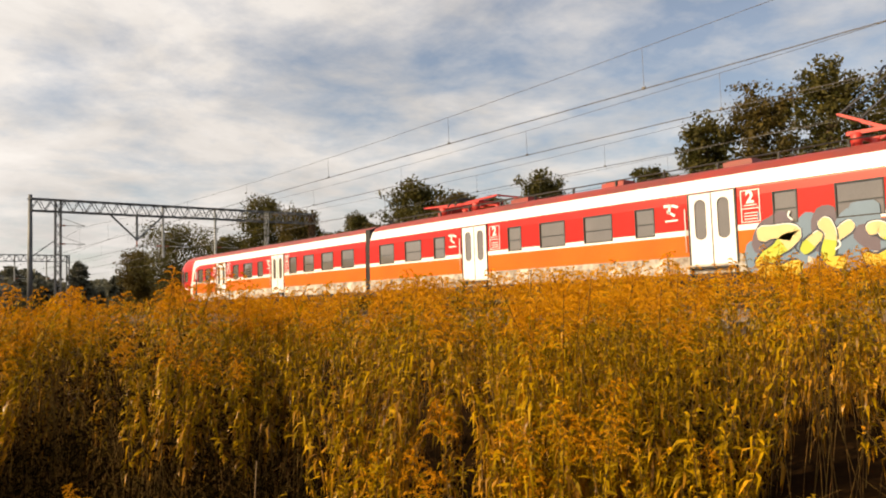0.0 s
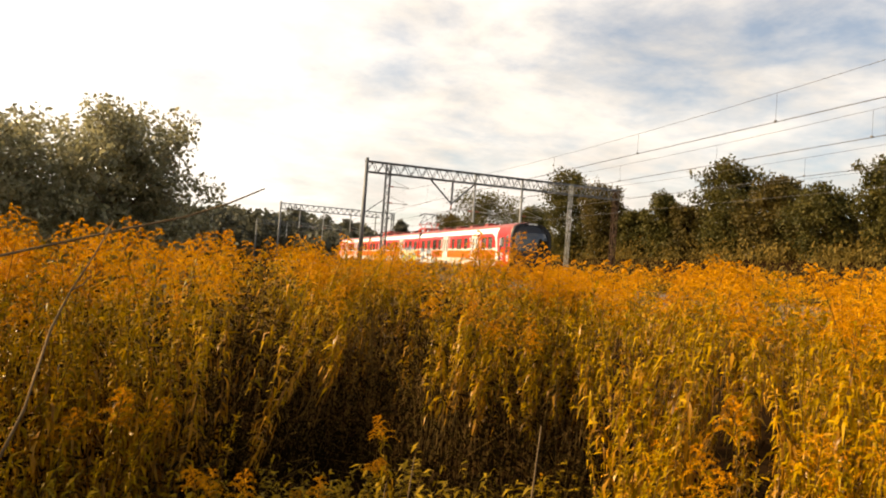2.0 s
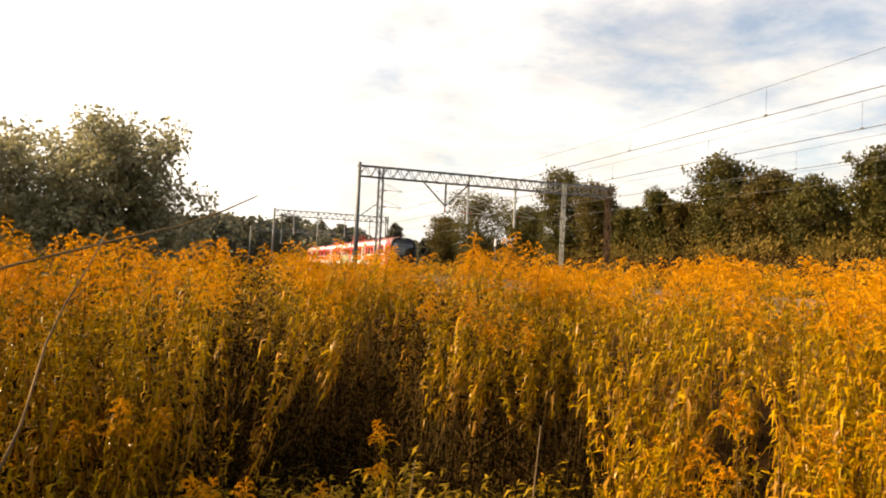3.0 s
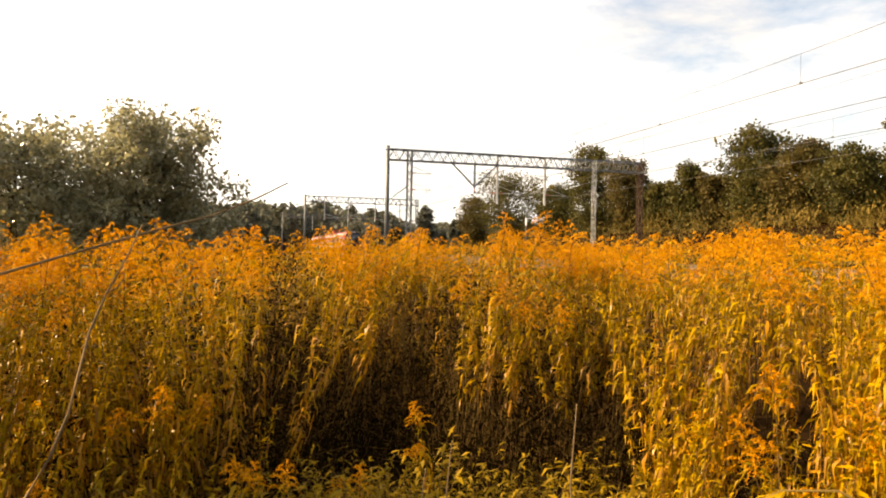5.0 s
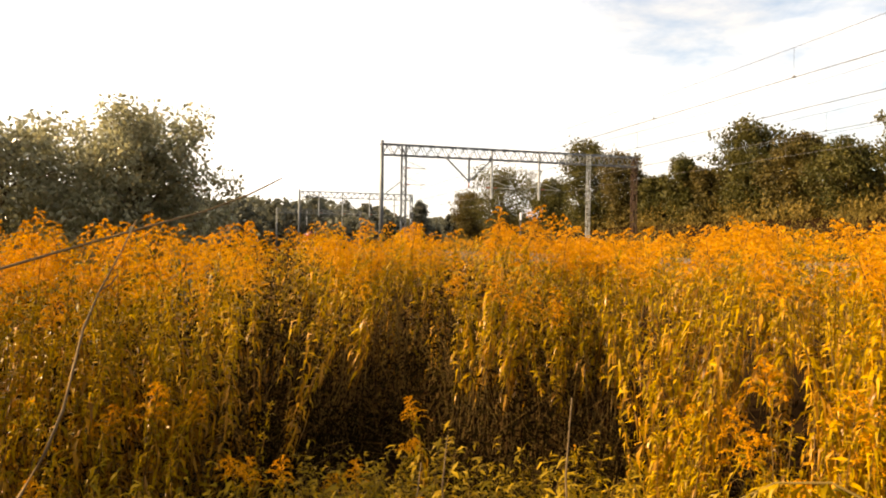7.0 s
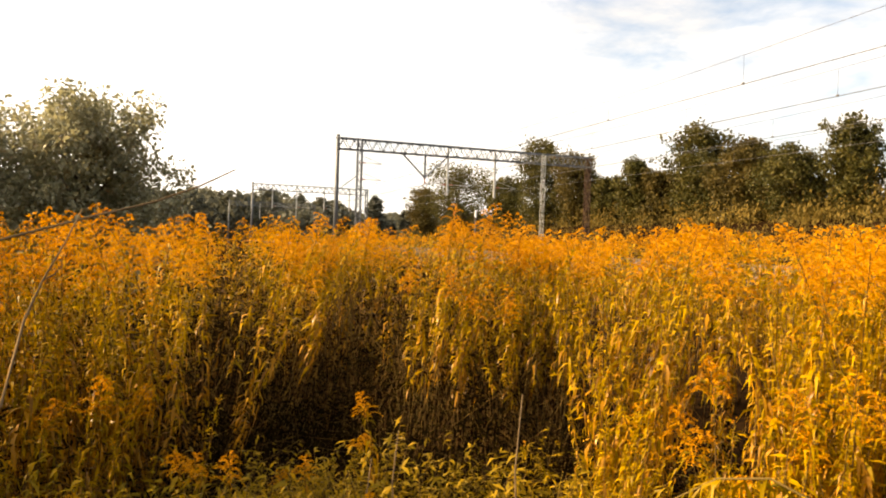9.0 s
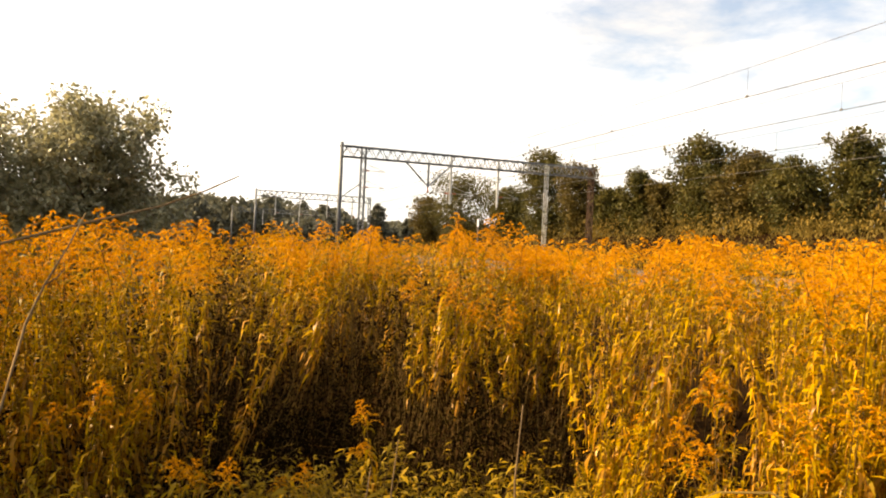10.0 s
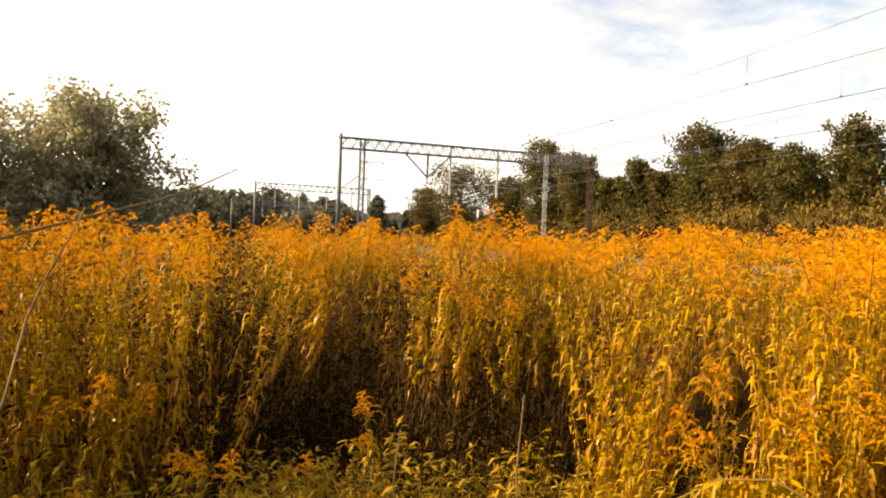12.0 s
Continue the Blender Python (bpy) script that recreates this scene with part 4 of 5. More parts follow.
def near_edge(az):
    """How far off the tall stand begins, by bearing: a shaded bay between two fronts, and two small gaps."""
    return np.interp(az, [-80, -40, -14, -6, 0, 3, 6, 10, 13, 15, 17, 24, 27, 30, 34.4, 35.2, 39, 39.8, 43, 56, 60, 62, 72, 75, 84],
                     [3.6, 3.7, 3.85, 3.9, 4.05, 4.5, 5.4, 6.2, 6.0, 5.0, 4.4, 4.45, 4.4, 4.2, 3.55, 4.7, 4.7, 3.55, 3.45, 3.4, 3.5, 4.6, 4.6, 3.5, 3.4])


def clumps(n, az0, az1, r0, r1, rng):
    """Places of stalks in clumps with gaps between them."""
    cx, cy = polar(max(1, n // 6), az0, az1, r0, r1, rng)
    i = rng.integers(len(cx), size=n)
    return cx[i] + rng.normal(0, 0.12, n), cy[i] + rng.normal(0, 0.12, n)


def stand_height(x, y, rng):
    """Scale of a stalk at a place; the stand is lower in front of the bay and rolls gently."""
    az, r = np.degrees(np.arctan2(x, y)), np.hypot(x, y)
    base = 1.015 + np.interp(r, [4.5, 6, 9, 12], [0, 0.03, 0.04, 0]) + np.interp(az, [-12, 0, 5, 8, 20, 40, 60, 80], [-0.05, -0.02, 0.05, 0.04, 0.035, 0.01, 0.01, 0]) - 0.2 * ((az > 15.5) & (az < 25) & (r < 4.75))
    wave = 0.045 * np.sin(x * 2.1 + 2) * np.cos(y * 1.9) + 0.045 * np.sin(x * 5.3 + 2.9 * y)
    return base + wave + np.clip(rng.normal(-0.01, 0.035, len(x)), -0.12, 0.06)


def bareness(x, y, rng):
    """How bare a stalk's foot is: 0 leafy, 1 half bare, 2 leaves only near the top."""
    az, r = np.degrees(np.arctan2(x, y)) + rng.normal(0, 1.5, len(x)), np.hypot(x, y)
    out = np.where((az > 2) & (az < 32) & (r < 7.5) | (az > -12) & (az <= 2) & (rng.random(len(x)) < 0.6), 1, 0)
    deep = (az > 7.5) & (az < 14.5) & (r < 8) | (np.abs(az - 37.2) < 3.0) & (r < 5.5) | (az > 60.5) & (az < 73) & (r < 6)
    return np.where(deep, 2, out)


def goldenrod_field():
    rg = np.random.default_rng(21)
    var, sep = [[], [], []], []
    # stalks that have lost their lower leaves, for the shaded bay and the small gaps
    half = [[join([(*st, 3), lv, pl]) for st, lv, pl in (goldenrod(rg.uniform(1.5, 1.62) if k % 2 else rg.uniform(1.3, 1.5), lod, rg, k % 2 > 0, 0.4 + 0.06 * (k % 5)) for k in range(10))] for lod in (0, 1)]
    full = [[join([(*st, 3), lv, pl]) for st, lv, pl in (goldenrod(rg.uniform(1.5, 1.64), lod, rg, k % 2 > 0, 0.76) for k in range(6))] for lod in (0, 1)]
    for lod, cnt in ((0, 14), (1, 10), (2, 8)):
        for k in range(cnt):
            flo = k % 2 == 0
            st, lv, pl = goldenrod(rg.uniform(1.53, 1.65) if flo else rg.uniform(1.3, 1.5), lod, rg, flo)
            var[lod].append(join([(*st, 3), lv, pl]))
            if lod == 0:
                sep.append((st, lv, pl))
    # countable stalks along the front edge
    protos = []
    for st, lv, pl in sep[:10]:
        e = empty("goldenrod_plant", (0, 0, -50), "tall goldenrod with a yellow plume and drying leaves", "plant", "goldenrod along the edge of the stand")
        quads("stem", st[0], st[1], [M_STEM], parent=e)
        tagged(quads("leaves", lv[0], lv[1], [M_G_LEAF, M_G_DRY], lv[2], parent=e), kind="stuff")
        tagged(quads("plume", pl[0], pl[1], [M_PLUME, M_STEM, M_PLUME], pl[2], parent=e), kind="stuff")
        protos.append(e)
    x, y = polar(2300, -24, 84, 2.6, 6.2, rg)
    az, r = np.degrees(np.arctan2(x, y)), np.hypot(x, y)
    keep = (r > near_edge(az)) & (r < near_edge(az) + 0.45) & (bareness(x, y, rg) == 0)
    x, y = x[keep][:200], y[keep][:200]
    # a few shorter ones that stand before the edge
    # and a few that rise above the rest
    x = np.concatenate([x, [2.03, 2.1, 2.25, 1.95, 2.32, 2.4, 2.25, -0.2, -0.05, -0.32, -0.85, -1.0]])
    y = np.concatenate([y, [1.93, 1.85, 1.85, 2.05, 3.32, 3.25, 3.43, 4.2, 4.3, 4.1, 4.2, 4.05]])
    h = stand_height(x, y, rg)
    h[-12:] = 0.82, 0.76, 0.84, 0.74, 1.09, 1.05, 1.03, 1.1, 1.07, 1.08, 1.05, 1.03
    for i in range(len(x)):
        m = pose(x[i], y[i], float(ground_z(x[i], y[i])) - 0.02, rg.normal(0, 6), rg.normal(0, 6), rg.uniform(0, 360))
        p = protos[i % len(protos)] if i < len(x) - 12 else protos[(0, 2, 4, 6, 8)[i % 5]]
        if i < len(protos):
            p.matrix_basis = m @ Matrix.Scale(h[i], 4)
        else:
            p2 = copy_thing(p, m)
            p2.scale = (h[i], h[i], h[i])
    # the rest of the stand, thickest at its edge
    for lod, r0, r1, dens in ((0, 2.7, 7.0, 48), (1, 5.0, 9.0, 18), (2, 8.6, 15.5, 5)):
        area = radians(116) / 2 * (r1 * r1 - r0 * r0)
        x, y = clumps(int(area * dens), -28, 88, r0, r1, rg)
        az, r = np.degrees(np.arctan2(x, y)), np.hypot(x, y)
        clump = np.sin(x * 2.3 + 1.3 * np.sin(y * 1.7)) * np.sin(y * 2.1 + x * 0.7) + rg.normal(0, 0.5, len(x))
        e = near_edge(az)
        keep = (r > e + 0.08) & (x < 12.3) & (clump > -0.6)
        if lod == 0:
            keep &= r < e + 1.0
        if lod == 1:
            keep &= r > e + 1.0
        x, y = x[keep], y[keep]
        h, b = stand_height(x, y, rg), bareness(x, y, rg) * (lod < 2)
        got = [scatter(v, x[b == k], y[b == k], h[b == k], rg, 0.1) for k, v in enumerate((var[lod], half[min(lod, 1)], full[min(lod, 1)])) if (b == k).any()]
        V, Q, M = join(got)
        o = quads("goldenrod_stand", V, Q, G_MATS, M)
        tagged(o, "dense stand of tall goldenrod with yellow plumes and drying leaves", "goldenrod", kind="stuff")
    # lower leafy shoots that lean out of the stand's edge
    low = [join([(*st, 3), lv, pl]) for st, lv, pl in (goldenrod(rg.uniform(0.65, 1.15), 0, rg, k == 0, 0.12) for k in range(9))]
    x, y = polar(1700, -26, 84, 2.4, 4.6, rg)
    az, r = np.degrees(np.arctan2(x, y)), np.hypot(x, y)
    e = near_edge(az)
    keep = (r > e - np.where(az > 27, 0.95, 0.45)) & (r < e + 0.1) & ((az > 31) | (az < 2) & (rg.random(len(r)) < 0.2)) & ~((az > 59) & (az < 75))
    keep &= (np.abs(az - 37.0) > 2.6) | (r < 2.8)
    x, y, r, e = x[keep][:480], y[keep][:480], r[keep][:480], e[keep][:480]
    V, Q, M = scatter(low, x, y, rg.uniform(0.75, 1.1, len(x)) * np.interp(r - e, [-0.95, -0.3, 0], [0.6, 0.9, 1.15]), rg, 0.2)
    tagged(quads("goldenrod_shoots", V, Q, G_MATS, M), "short leafy goldenrod shoots at the stand's edge", "goldenrod", kind="stuff")
    # the foot of the embankment
    x, y = rg.uniform(8.5, 12.3, 1700), np.interp(rg.random(1700), [0, 0.6, 1], [-2, 22, 62])
    V, Q, M = scatter(var[2], x, y, np.interp(x, [8.5, 10.8, 12.3], [1.0, 0.98, 0.85]) + rg.normal(0, 0.04, 1700), rg)
    tagged(quads("goldenrod_stand", V, Q, G_MATS, M), "goldenrod at the foot of the railway embankment", "goldenrod", kind="stuff")
    # unseen stalks added behind and to the left, to block skylight and sun
    x, y = polar(500, 92, 268, 2.3, 6.0, rg)
    x2, y2 = polar(600, -75, -30, 4.6, 6.6, rg)
    V, Q, M = join([scatter(var[2], x, y, stand_height(x, y, rg), rg), scatter(var[1], x2, y2, stand_height(x2, y2, rg) + 0.02, rg)])
    tagged(quads("goldenrod_stand", V, Q, G_MATS, M), "unseen goldenrod stand added round the clearing to block skylight and sun", "goldenrod", kind="stuff")


goldenrod_field()


def weeds():
    """Low weeds, small goldenrod shoots and dry grass in the clearing before the stand."""
    rg = np.random.default_rng(33)
    var = []
    for k in range(12):
        h = rg.uniform(0.3, 0.6)
        lean = rg.normal(0, 0.2, 2)
        t = np.linspace(0, 1, 5)[:, None]
        P = np.concatenate([t * t * lean * h, t * h], 1)
        n = 34
        kk = rg.uniform(0.1, 1, n)
        base = np.stack([np.interp(kk, t[:, 0], P[:, i]) for i in range(3)], 1)
        a = np.arange(n) * 2.4
        d = np.stack([np.cos(a), np.sin(a), rg.uniform(-0.1, 0.8, n)], 1)
        ln = rg.uniform(0.04, 0.085, n)
        lv = leaves(base, d, ln, ln * rg.uniform(0.16, 0.3), rg.uniform(0.1, 1.0, n), rg)
        var.append(join([(*ribbon(P, 0.003), 2), (*lv, 0)]))
    for k in range(7):
        n = 26
        base = np.concatenate([rg.normal(0, 0.06, (n, 2)), np.zeros((n, 1))], 1)
        d = np.concatenate([rg.normal(0, 0.5, (n, 2)), np.ones((n, 1))], 1)
        ln = rg.uniform(0.25, 0.6, n)
        var.append(join([(*leaves(base, d, ln, 0.006, rg.uniform(0.2, 1.2, n), rg), 1)]))
    x, y = polar(3900, -28, 84, 2.2, 4.6, rg)
    az, r = np.degrees(np.arctan2(x, y)), np.hypot(x, y)
    keep = (r < near_edge(az) + 0.2) & ((r < 3.9) | (rg.random(len(r)) < 0.4))
    x, y = x[keep], y[keep]
    tall = np.interp(np.hypot(x, y), [1.7, 2.6, 3.3, 3.9, 4.6], [0.5, 0.75, 0.95, 0.8, 0.5])
    V, Q, M = scatter(var, x, y, rg.uniform(0.6, 1.25, len(x)) * tall, rg, 0.18)
    tagged(quads("low_weeds", V, Q, [M_WEED, M_GRASSB, M_STEM], M), "low green weeds and dry grass in a small clearing", "weeds", kind="stuff")
    # matted stalks and near-black leaves, added to paint deep shade under the stand
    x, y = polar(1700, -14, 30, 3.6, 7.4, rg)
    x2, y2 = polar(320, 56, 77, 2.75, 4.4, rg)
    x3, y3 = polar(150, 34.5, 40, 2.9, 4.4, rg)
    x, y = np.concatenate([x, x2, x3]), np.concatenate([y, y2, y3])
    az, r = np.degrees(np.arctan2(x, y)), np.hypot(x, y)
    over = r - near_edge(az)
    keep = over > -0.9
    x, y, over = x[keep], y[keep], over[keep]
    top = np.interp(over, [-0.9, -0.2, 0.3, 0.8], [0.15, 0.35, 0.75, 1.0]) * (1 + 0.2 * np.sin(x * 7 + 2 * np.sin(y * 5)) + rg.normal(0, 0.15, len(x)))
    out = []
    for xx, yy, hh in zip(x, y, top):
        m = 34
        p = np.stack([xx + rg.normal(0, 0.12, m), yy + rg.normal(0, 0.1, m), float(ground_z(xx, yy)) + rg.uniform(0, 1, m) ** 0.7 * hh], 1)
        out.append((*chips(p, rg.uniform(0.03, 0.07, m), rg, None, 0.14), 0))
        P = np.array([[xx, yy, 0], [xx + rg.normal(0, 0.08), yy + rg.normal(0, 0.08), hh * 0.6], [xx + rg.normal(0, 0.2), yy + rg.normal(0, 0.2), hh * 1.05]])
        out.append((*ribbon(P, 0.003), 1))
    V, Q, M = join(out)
    tagged(quads("dead_undergrowth", V, Q, [M_SHADE_LEAF, M_STEM], M), "matted stalks and near-black leaves added under the goldenrod to stand in for deep shade", "undergrowth", kind="stuff")
    # short goldenrod shoots in flower, in the clearing
    sv = []
    for k in range(5):
        st, lv, pl = goldenrod(rg.uniform(0.62, 0.85), 0, rg, True, 0.3)
        e = empty("goldenrod_shoot", (0, 0, -50), "short goldenrod shoot with a small orange plume", "plant", "goldenrod shoots in the clearing")
        quads("stem", st[0], st[1], [M_STEM], parent=e)
        tagged(quads("leaves", lv[0], lv[1], [M_G_LEAF, M_G_DRY], lv[2], parent=e), kind="stuff")
        tagged(quads("plume", pl[0], pl[1], [M_PLUME, M_STEM, M_PLUME], pl[2], parent=e), kind="stuff")
        sv.append(e)
    spots = [(-10.5, 3.2, 1.05), (-9.0, 3.35, 0.95), (-6.8, 3.4, 1.0), (1.5, 3.3, 1.12), (2.6, 3.25, 1.05), (0.4, 3.4, 1.0), (5.6, 3.6, 0.85), (7.2, 3.2, 0.8), (10.8, 3.7, 1.0), (9.6, 3.6, 0.9), (14.8, 3.9, 1.1), (16.0, 3.3, 0.8), (22.5, 3.2, 0.75), (30.0, 2.7, 0.9), (42.5, 2.6, 0.9), (13.0, 3.1, 0.7)]
    for k, (az, r, h) in enumerate(spots):
        h *= 0.8
        x, y = from_polar(az, r)
        m = pose(x, y, float(ground_z(x, y)) - 0.02, rg.normal(0, 9), rg.normal(0, 9), rg.uniform(0, 360))
        if k < 5:
            sv[k].matrix_basis = m @ Matrix.Scale(h, 4)
        else:
            copy_thing(sv[k % 5], m).scale = (h, h, h)


def from_polar(az, r):
    return r * math.sin(radians(az)), r * math.cos(radians(az))


weeds()


def at(az, el, r):
    """The point r metres along the ground on that bearing, seen at the elevation el from the eye."""
    x, y = from_polar(az, r)
    return Vector((x, y, EYE[2] + r * math.tan(radians(el))))


def twigs():
    t = empty("dead_stalk", (0, 0, 0), "bare dry stalk leaning over the weeds", "stalk")
    bm = bmesh.new()
    a, b = at(-14, -17, 2.3), at(-7.2, 1.6, 2.6)
    pts = [a.lerp(b, k / 7) + Vector((0.02 * math.sin(k * 1.1) + 0.05 * (k / 7) * (1 - k / 7), 0, 0)) for k in range(8)]
    g0 = Vector((a.x - 0.25, a.y - 0.05, float(ground_z(a.x - 0.25, a.y)) - 0.02))
    tube(bm, [g0] + pts, [0.0062] + [0.0056 - 0.00045 * k for k in range(8)], 6)
    part("stem", bm, M_TWIG, t)
    bm = bmesh.new()
    tube(bm, [pts[5], pts[5] + Vector((0.03, 0.01, 0.02)), pts[5] + Vector((0.05, 0.02, 0.05))], [0.003, 0.0025, 0.0015], 5)
    part("side_shoot", bm, M_TWIG, t)
    t = empty("bare_branch", (0, 0, 0), "thin bare branch arching up over the plumes", "branch")
    bm = bmesh.new()
    way = [(-34, -18, 2.6), (-26, -8, 2.7), (-19, -3.2, 2.8), (-11.9, -0.8, 2.9), (-6.5, 1.0, 3.0), (-2.0, 2.4, 3.1), (1.0, 3.7, 3.2), (3.4, 5.0, 3.3)]
    pts = [at(*w) for w in way]
    pts[0].z = float(ground_z(pts[0].x, pts[0].y)) - 0.02
    tube(bm, pts, [0.008, 0.0068, 0.0058, 0.0052, 0.0047, 0.0042, 0.0036, 0.0028], 6)
    part("branch", bm, M_TWIG, t)
    t = empty("arching_stalk", (0, 0, 0), "green stalk bent over, with long leaves hanging from it", "stalk")
    pts = [at(52, -32, 2.5), at(50, -22, 2.5), at(46.5, -16.4, 2.5), at(43.5, -15.3, 2.52), at(40, -15.8, 2.55), at(37, -17.6, 2.6), at(35, -19.5, 2.65)]
    pts[0].z = float(ground_z(pts[0].x, pts[0].y)) - 0.02
    bm = bmesh.new()
    tube(bm, pts, [0.006, 0.0055, 0.005, 0.0045, 0.004, 0.003, 0.002], 6)
    part("stem", bm, M_STEM, t)
    rg = np.random.default_rng(17)
    k = rg.uniform(1.2, 6, 46)
    base = np.stack([np.interp(k, range(7), [p[i] for p in pts]) for i in range(3)], 1)
    d = np.stack([rg.normal(0, 0.6, 46), rg.normal(0, 0.6, 46), rg.uniform(-0.3, 0.3, 46)], 1)
    lv = leaves(base, d, rg.uniform(0.07, 0.13, 46), 0.017, rg.uniform(1.0, 2.2, 46), rg)
    tagged(quads("leaves", *lv, [M_G_LEAF], parent=t), kind="stuff")
    for az, r, h in ((25.5, 2.9, 1.0), (16.0, 3.2, 0.75), (14.0, 3.3, 0.6), (27.5, 2.6, 0.7)):
        x, y = from_polar(az, r)
        z = float(ground_z(x, y))
        t = empty("dry_stalk", (x, y, z - 0.02), "thin brown dry stalk standing in the weeds", "stalk", "dry stalks in the clearing")
        bm = bmesh.new()
        tube(bm, [(0, 0, 0), (0.01, 0, h * 0.4), (0.0, 0.02, h * 0.7), (0.02, 0.02, h)], [0.005, 0.0045, 0.004, 0.002], 6)
        part("stem", bm, M_TWIG, t)


twigs()


# ---- trees ----
def tree(az, el, half, r, seed, leaf, count, material, name="tree", label="", low=0.15, z0=None, category="tree"):
    """Trunk with limbs and a crown of clumps of leaves; its top stands at the elevation el."""
    rg = np.random.default_rng(seed)
    x, y = from_polar(az, r)
    zb = float(ground_z(x, y)) if z0 is None else z0
    top = EYE[2] + r * math.tan(radians(el))
    H = top - zb
    R = r * math.tan(radians(half))
    t = empty(name, (x, y, zb), label or "dark green leafy tree beside the railway", category, "trees beside the railway" if category == "tree" else "")
    bm = bmesh.new()
    tr = max(0.03, H * 0.02)
    tube(bm, [(0, 0, -0.2), (0.1 * R, 0, H * 0.25), (0, 0.1 * R, H * 0.55), (0.05 * R, 0, H * 0.85)], [tr * 1.3, tr, tr * 0.6, tr * 0.15], 8)
    centres = []
    nl = 34
    lobe = rg.uniform(0, 6.28, 3)
    for k in range(nl):
        a = k * 2.4 + rg.uniform(-0.4, 0.4)
        q = low + (0.95 - low) * (k + 0.5) / nl
        wide = math.sin(math.pi * min(1, max(0.05, (q - low * 0.6) / (1.08 - low * 0.6)))) ** 0.6
        wide *= 1 + 0.16 * math.sin(2 * a + lobe[0]) + 0.12 * math.sin(3 * a + 5 * q + lobe[1])
        L = R * wide * rg.uniform(0.5, 1.0)
        s = Vector((0, 0, H * max(0.1, q - 0.16)))
        e = Vector((math.cos(a) * L, math.sin(a) * L, H * q))
        tube(bm, [s, s.lerp(e, 0.5) + Vector((0, 0, 0.04 * H)), e], [tr * 0.4, tr * 0.25, tr * 0.08], 5)
        for j in range(9):
            c = s.lerp(e, rg.uniform(0.4, 1.05))
            o = rg.normal(0, 0.13, 3) * R
            centres.append((c.x + o[0], c.y + o[1], c.z + o[2], rg.uniform(0.09, 0.25) * R))
    for k in range(26):
        centres.append((rg.normal(0, 0.3 * R), rg.normal(0, 0.3 * R), H * rg.uniform(0.82, 1.0) - 0.04 * H, rg.uniform(0.07, 0.16) * R))
    part("trunk", bm, M_BARK, t)
    C = np.array(centres)
    i = rg.choice(len(C), size=count, p=C[:, 3] ** 2 / np.sum(C[:, 3] ** 2))
    v = rg.normal(size=(count, 3))
    v *= np.minimum(1, (2.0 if category == "shrub" else 2.6) / np.linalg.norm(v, axis=1, keepdims=True))
    p = C[i, :3] + v * C[i, 3:] * np.array([0.62, 0.62, 0.52])
    p = p[(p[:, 2] > 0.02) & (p[:, 2] < H * 1.02)]
    way = rg.normal(size=(len(p), 3)) + np.array([0, 0, -0.4])
    lv = chips(p, rg.uniform(0.6, 1.4, len(p)) * leaf, rg, way, 0.3)
    quads("crown", *lv, [material], parent=t)


ROW = [(17.6, 4.3, 1.6, 116), (20.3, 6.1, 3.1, 105), (31.6, 5.4, 1.7, 77), (35.6, 6.0, 1.6, 70), (24.0, 5.3, 2.0, 96), (26.6, 8.2, 2.6, 84), (29.4, 7.2, 2.0, 80), (33.6, 7.0, 1.6, 72), (38.0, 9.2, 2.8, 66), (41.3, 8.3, 2.4, 61), (44.4, 7.7, 2.6, 57),
       (48.0, 9.6, 2.3, 54), (52.0, 7.4, 2.4, 51), (56.0, 9.4, 1.6, 49), (60.0, 12.6, 2.6, 47), (64.0, 14.2, 2.8, 46), (68.2, 15.4, 3.2, 45), (72.6, 14.4, 3.0, 44), (77.0, 14.0, 3.2, 44)]
for k, (az, el, half, r) in enumerate(ROW):
    tree(az, el, half, r, 100 + k, 0.26 if r > 60 else 0.21, 15000, M_TREE if k % 3 else M_TREE2, low=0.06)
tree(-6.6, 9.5, 6.2, 9.8, 61, 0.058, 46000, M_BUSHL, "shrub", "tall leafy shrub at the edge of the weeds, its grey-green leaves paled for glare", 0.02, category="shrub")
tree(-15.0, 8.7, 7.0, 10.2, 62, 0.06, 36000, M_BUSHL, "shrub", "tall leafy shrub at the edge of the weeds, its grey-green leaves paled for glare", 0.02, category="shrub")


# far trees, with the haze carried by their leaf colour
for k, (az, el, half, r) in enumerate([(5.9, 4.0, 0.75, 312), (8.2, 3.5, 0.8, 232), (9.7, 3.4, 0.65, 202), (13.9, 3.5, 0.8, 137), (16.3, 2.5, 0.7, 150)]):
    tree(az, el, half, r, 140 + k, 0.55, 4500, M_FAR_HAZED, label="leafy tree far along the railway, haze painted into its leaf colour", low=0.1)


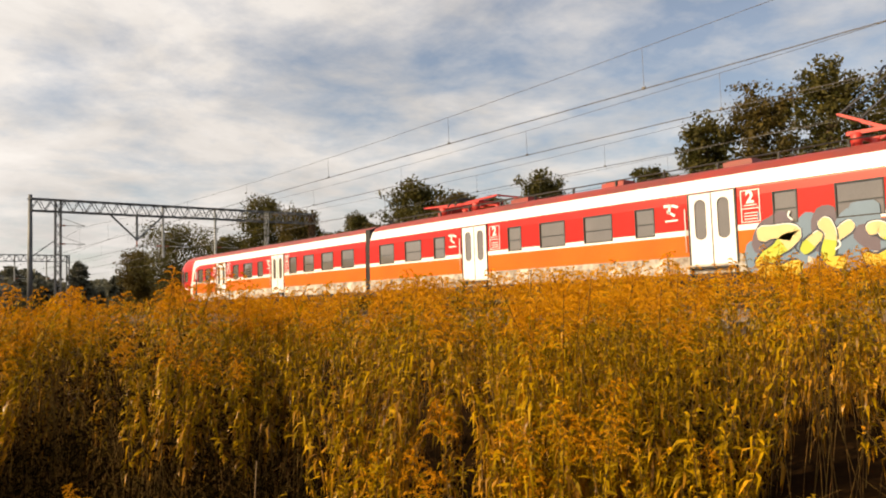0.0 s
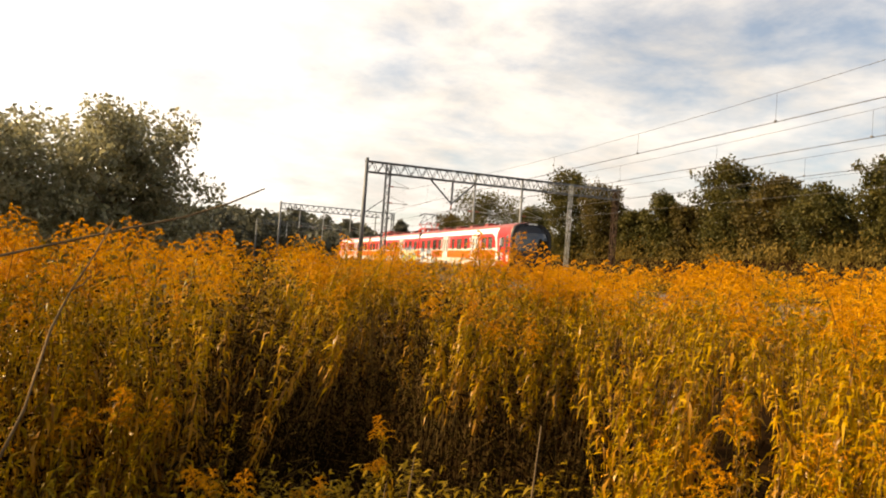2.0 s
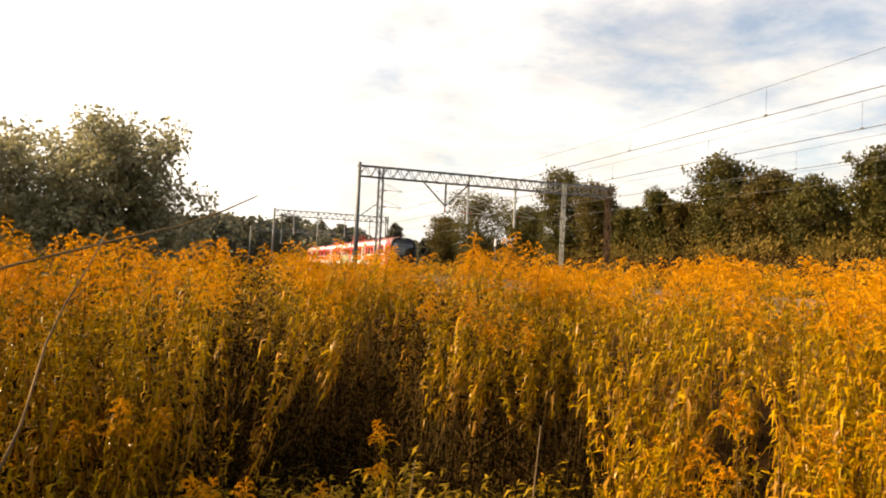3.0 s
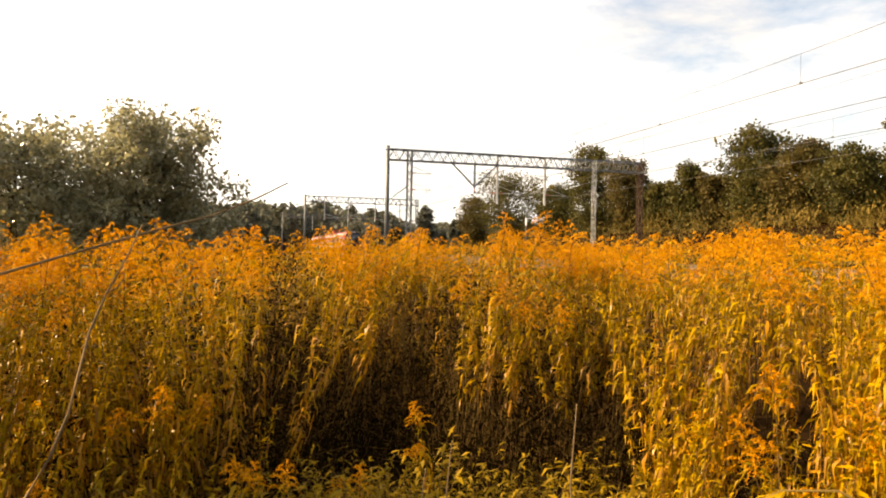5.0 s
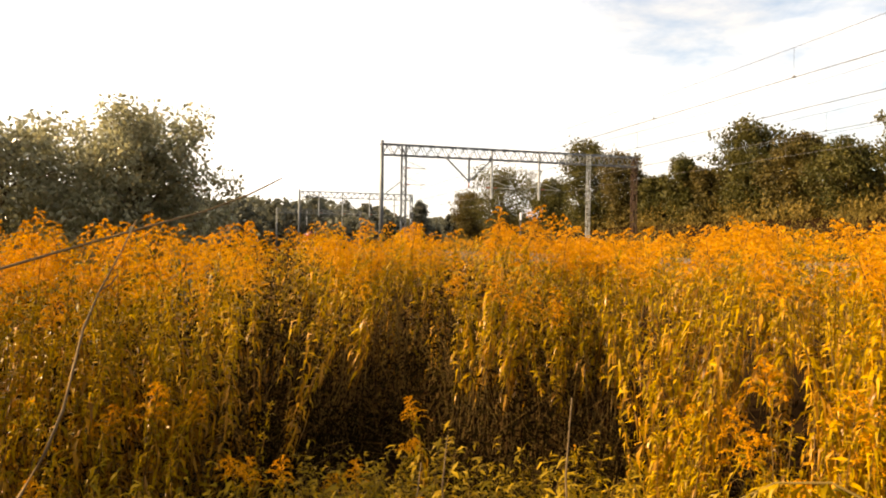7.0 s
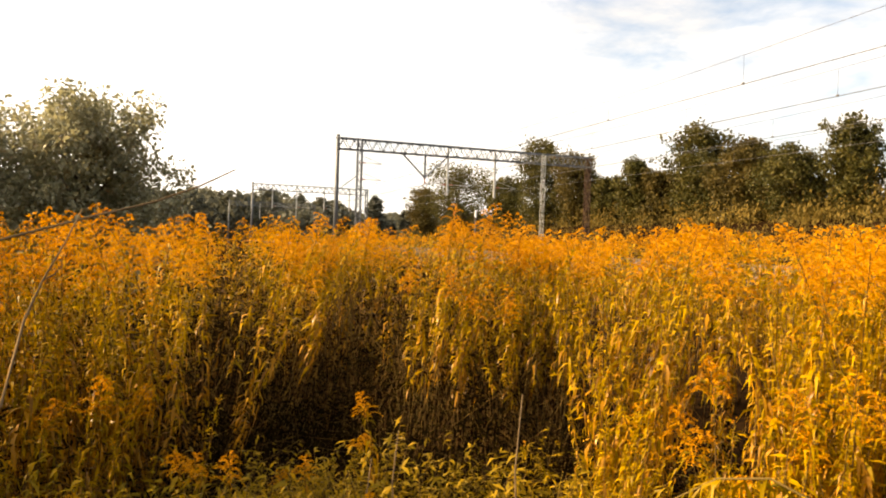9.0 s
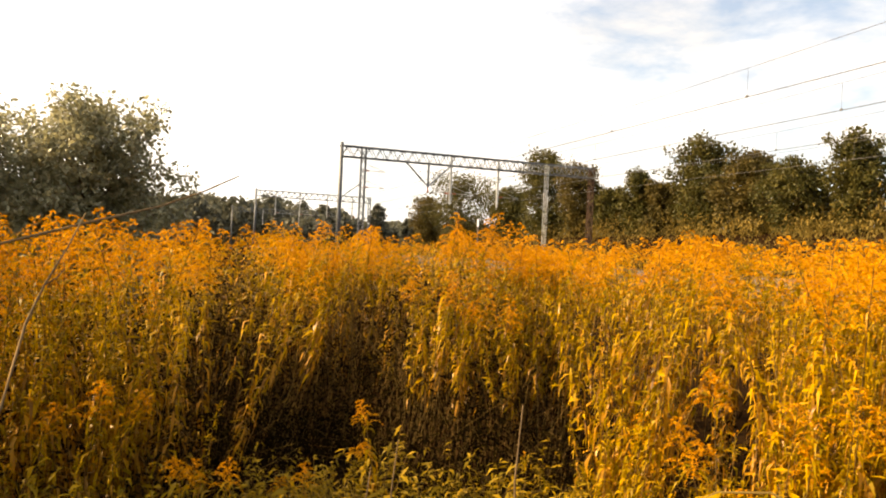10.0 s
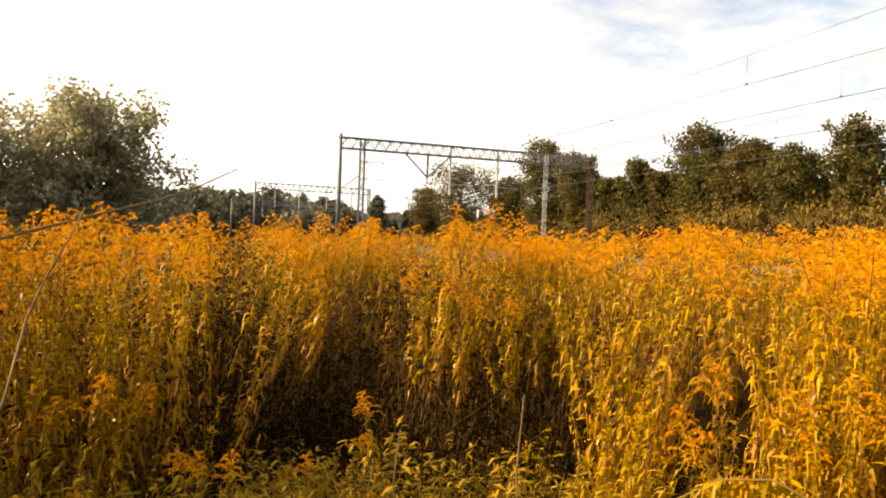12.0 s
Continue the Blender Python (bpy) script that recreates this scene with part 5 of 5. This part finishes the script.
def brush():
    """Rough brush on the far bank, and the distant woods with painted-in haze."""
    rg = np.random.default_rng(5)
    n = 1100
    az = rg.uniform(15, 80, n)
    x = rg.uniform(31.5, 45, n)
    y = x / np.tan(np.radians(az))
    out = []
    keep = y < 130
    for xx, yy in zip(x[keep], y[keep]):
        m = 34
        h = rg.uniform(0.7, 2.0) * (1 if xx < 39 else 1.5)
        p = np.stack([rg.normal(0, 0.55, m), rg.normal(0, 0.55, m), rg.uniform(0, h, m)], 1) + np.array([xx, yy, float(ground_z(xx, yy))])
        d = np.stack([rg.normal(0, 0.5, m), rg.normal(0, 0.5, m), np.ones(m)], 1)
        V, Q = leaves(p, d, rg.uniform(0.2, 0.5, m), 0.1, rg.uniform(0, 0.8, m), rg)
        out.append((V, Q, 0))
    for k in range(800):
        xx = rg.uniform(41, 47)
        yy = min(128.0, xx / math.tan(radians(rg.uniform(16, 82))))
        m = 34
        p = np.stack([rg.normal(0, 0.8, m), rg.normal(0, 0.8, m), rg.uniform(0, 1, m) * rg.uniform(1.5, 3.4)], 1) + np.array([xx, yy, float(ground_z(xx, yy))])
        out.append((*chips(p, rg.uniform(0.25, 0.5, m), rg, None, 0.34), 1))
    V, Q, M = join(out)
    tagged(quads("bank_brush", V, Q, [M_BRUSH, M_TREE2], M), "brown and green brush on the bank behind the tracks", "brush", kind="stuff")
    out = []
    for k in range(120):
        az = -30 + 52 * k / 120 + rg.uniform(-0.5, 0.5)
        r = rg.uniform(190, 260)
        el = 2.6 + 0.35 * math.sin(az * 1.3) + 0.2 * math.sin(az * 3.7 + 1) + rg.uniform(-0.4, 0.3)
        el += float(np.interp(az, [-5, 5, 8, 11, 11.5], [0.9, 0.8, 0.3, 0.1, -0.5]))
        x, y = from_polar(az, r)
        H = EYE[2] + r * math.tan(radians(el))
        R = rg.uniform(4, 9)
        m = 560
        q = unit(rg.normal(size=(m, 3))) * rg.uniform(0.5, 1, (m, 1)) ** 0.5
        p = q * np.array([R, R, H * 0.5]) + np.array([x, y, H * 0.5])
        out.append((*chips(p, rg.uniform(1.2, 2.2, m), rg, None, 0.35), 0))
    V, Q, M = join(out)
    tagged(quads("distant_woods", V, Q, [M_FAR_HAZED]), "dark belt of distant woods, haze painted into its leaf colour", "woods", kind="stuff")


brush()

p = empty("marker_post", (*from_polar(21.6, 33.0), 0.6), "small white-topped trackside marker post", "post")
bm = bmesh.new()
bar(bm, (0, 0, 0), (0, 0, 2.5), 0.05)
part("shaft", bm, M_SLEEPER, p)
bm = bmesh.new()
box(bm, -0.035, 0.035, -0.035, 0.035, 2.2, 2.52)
part("cap", bm, M_WHITE, p)


# ---- what moves ----
RUN = [(0.0, 0.0), (0.5, 13.65), (1.0, 28.36), (1.5, 43.8), (2.0, 58.8), (2.5, 73.2), (3.0, 88.4), (4.0, 115.8), (5.0, 143.0), (6.0, 170.4), (7.0, 198.2), (9.0, 254.8), (12.0, 339.6)]


def motions():
    tx = TRACKS[1]
    for ob, y in ((car_mid, 24.98), (car_rear, 3.38), (car_lead, 25.28), (gang_a, 25.28), (gang_b, 3.68)):
        walk(ob, [(t, pose(tx, y + s, RAIL)) for t, s in RUN])


motions()
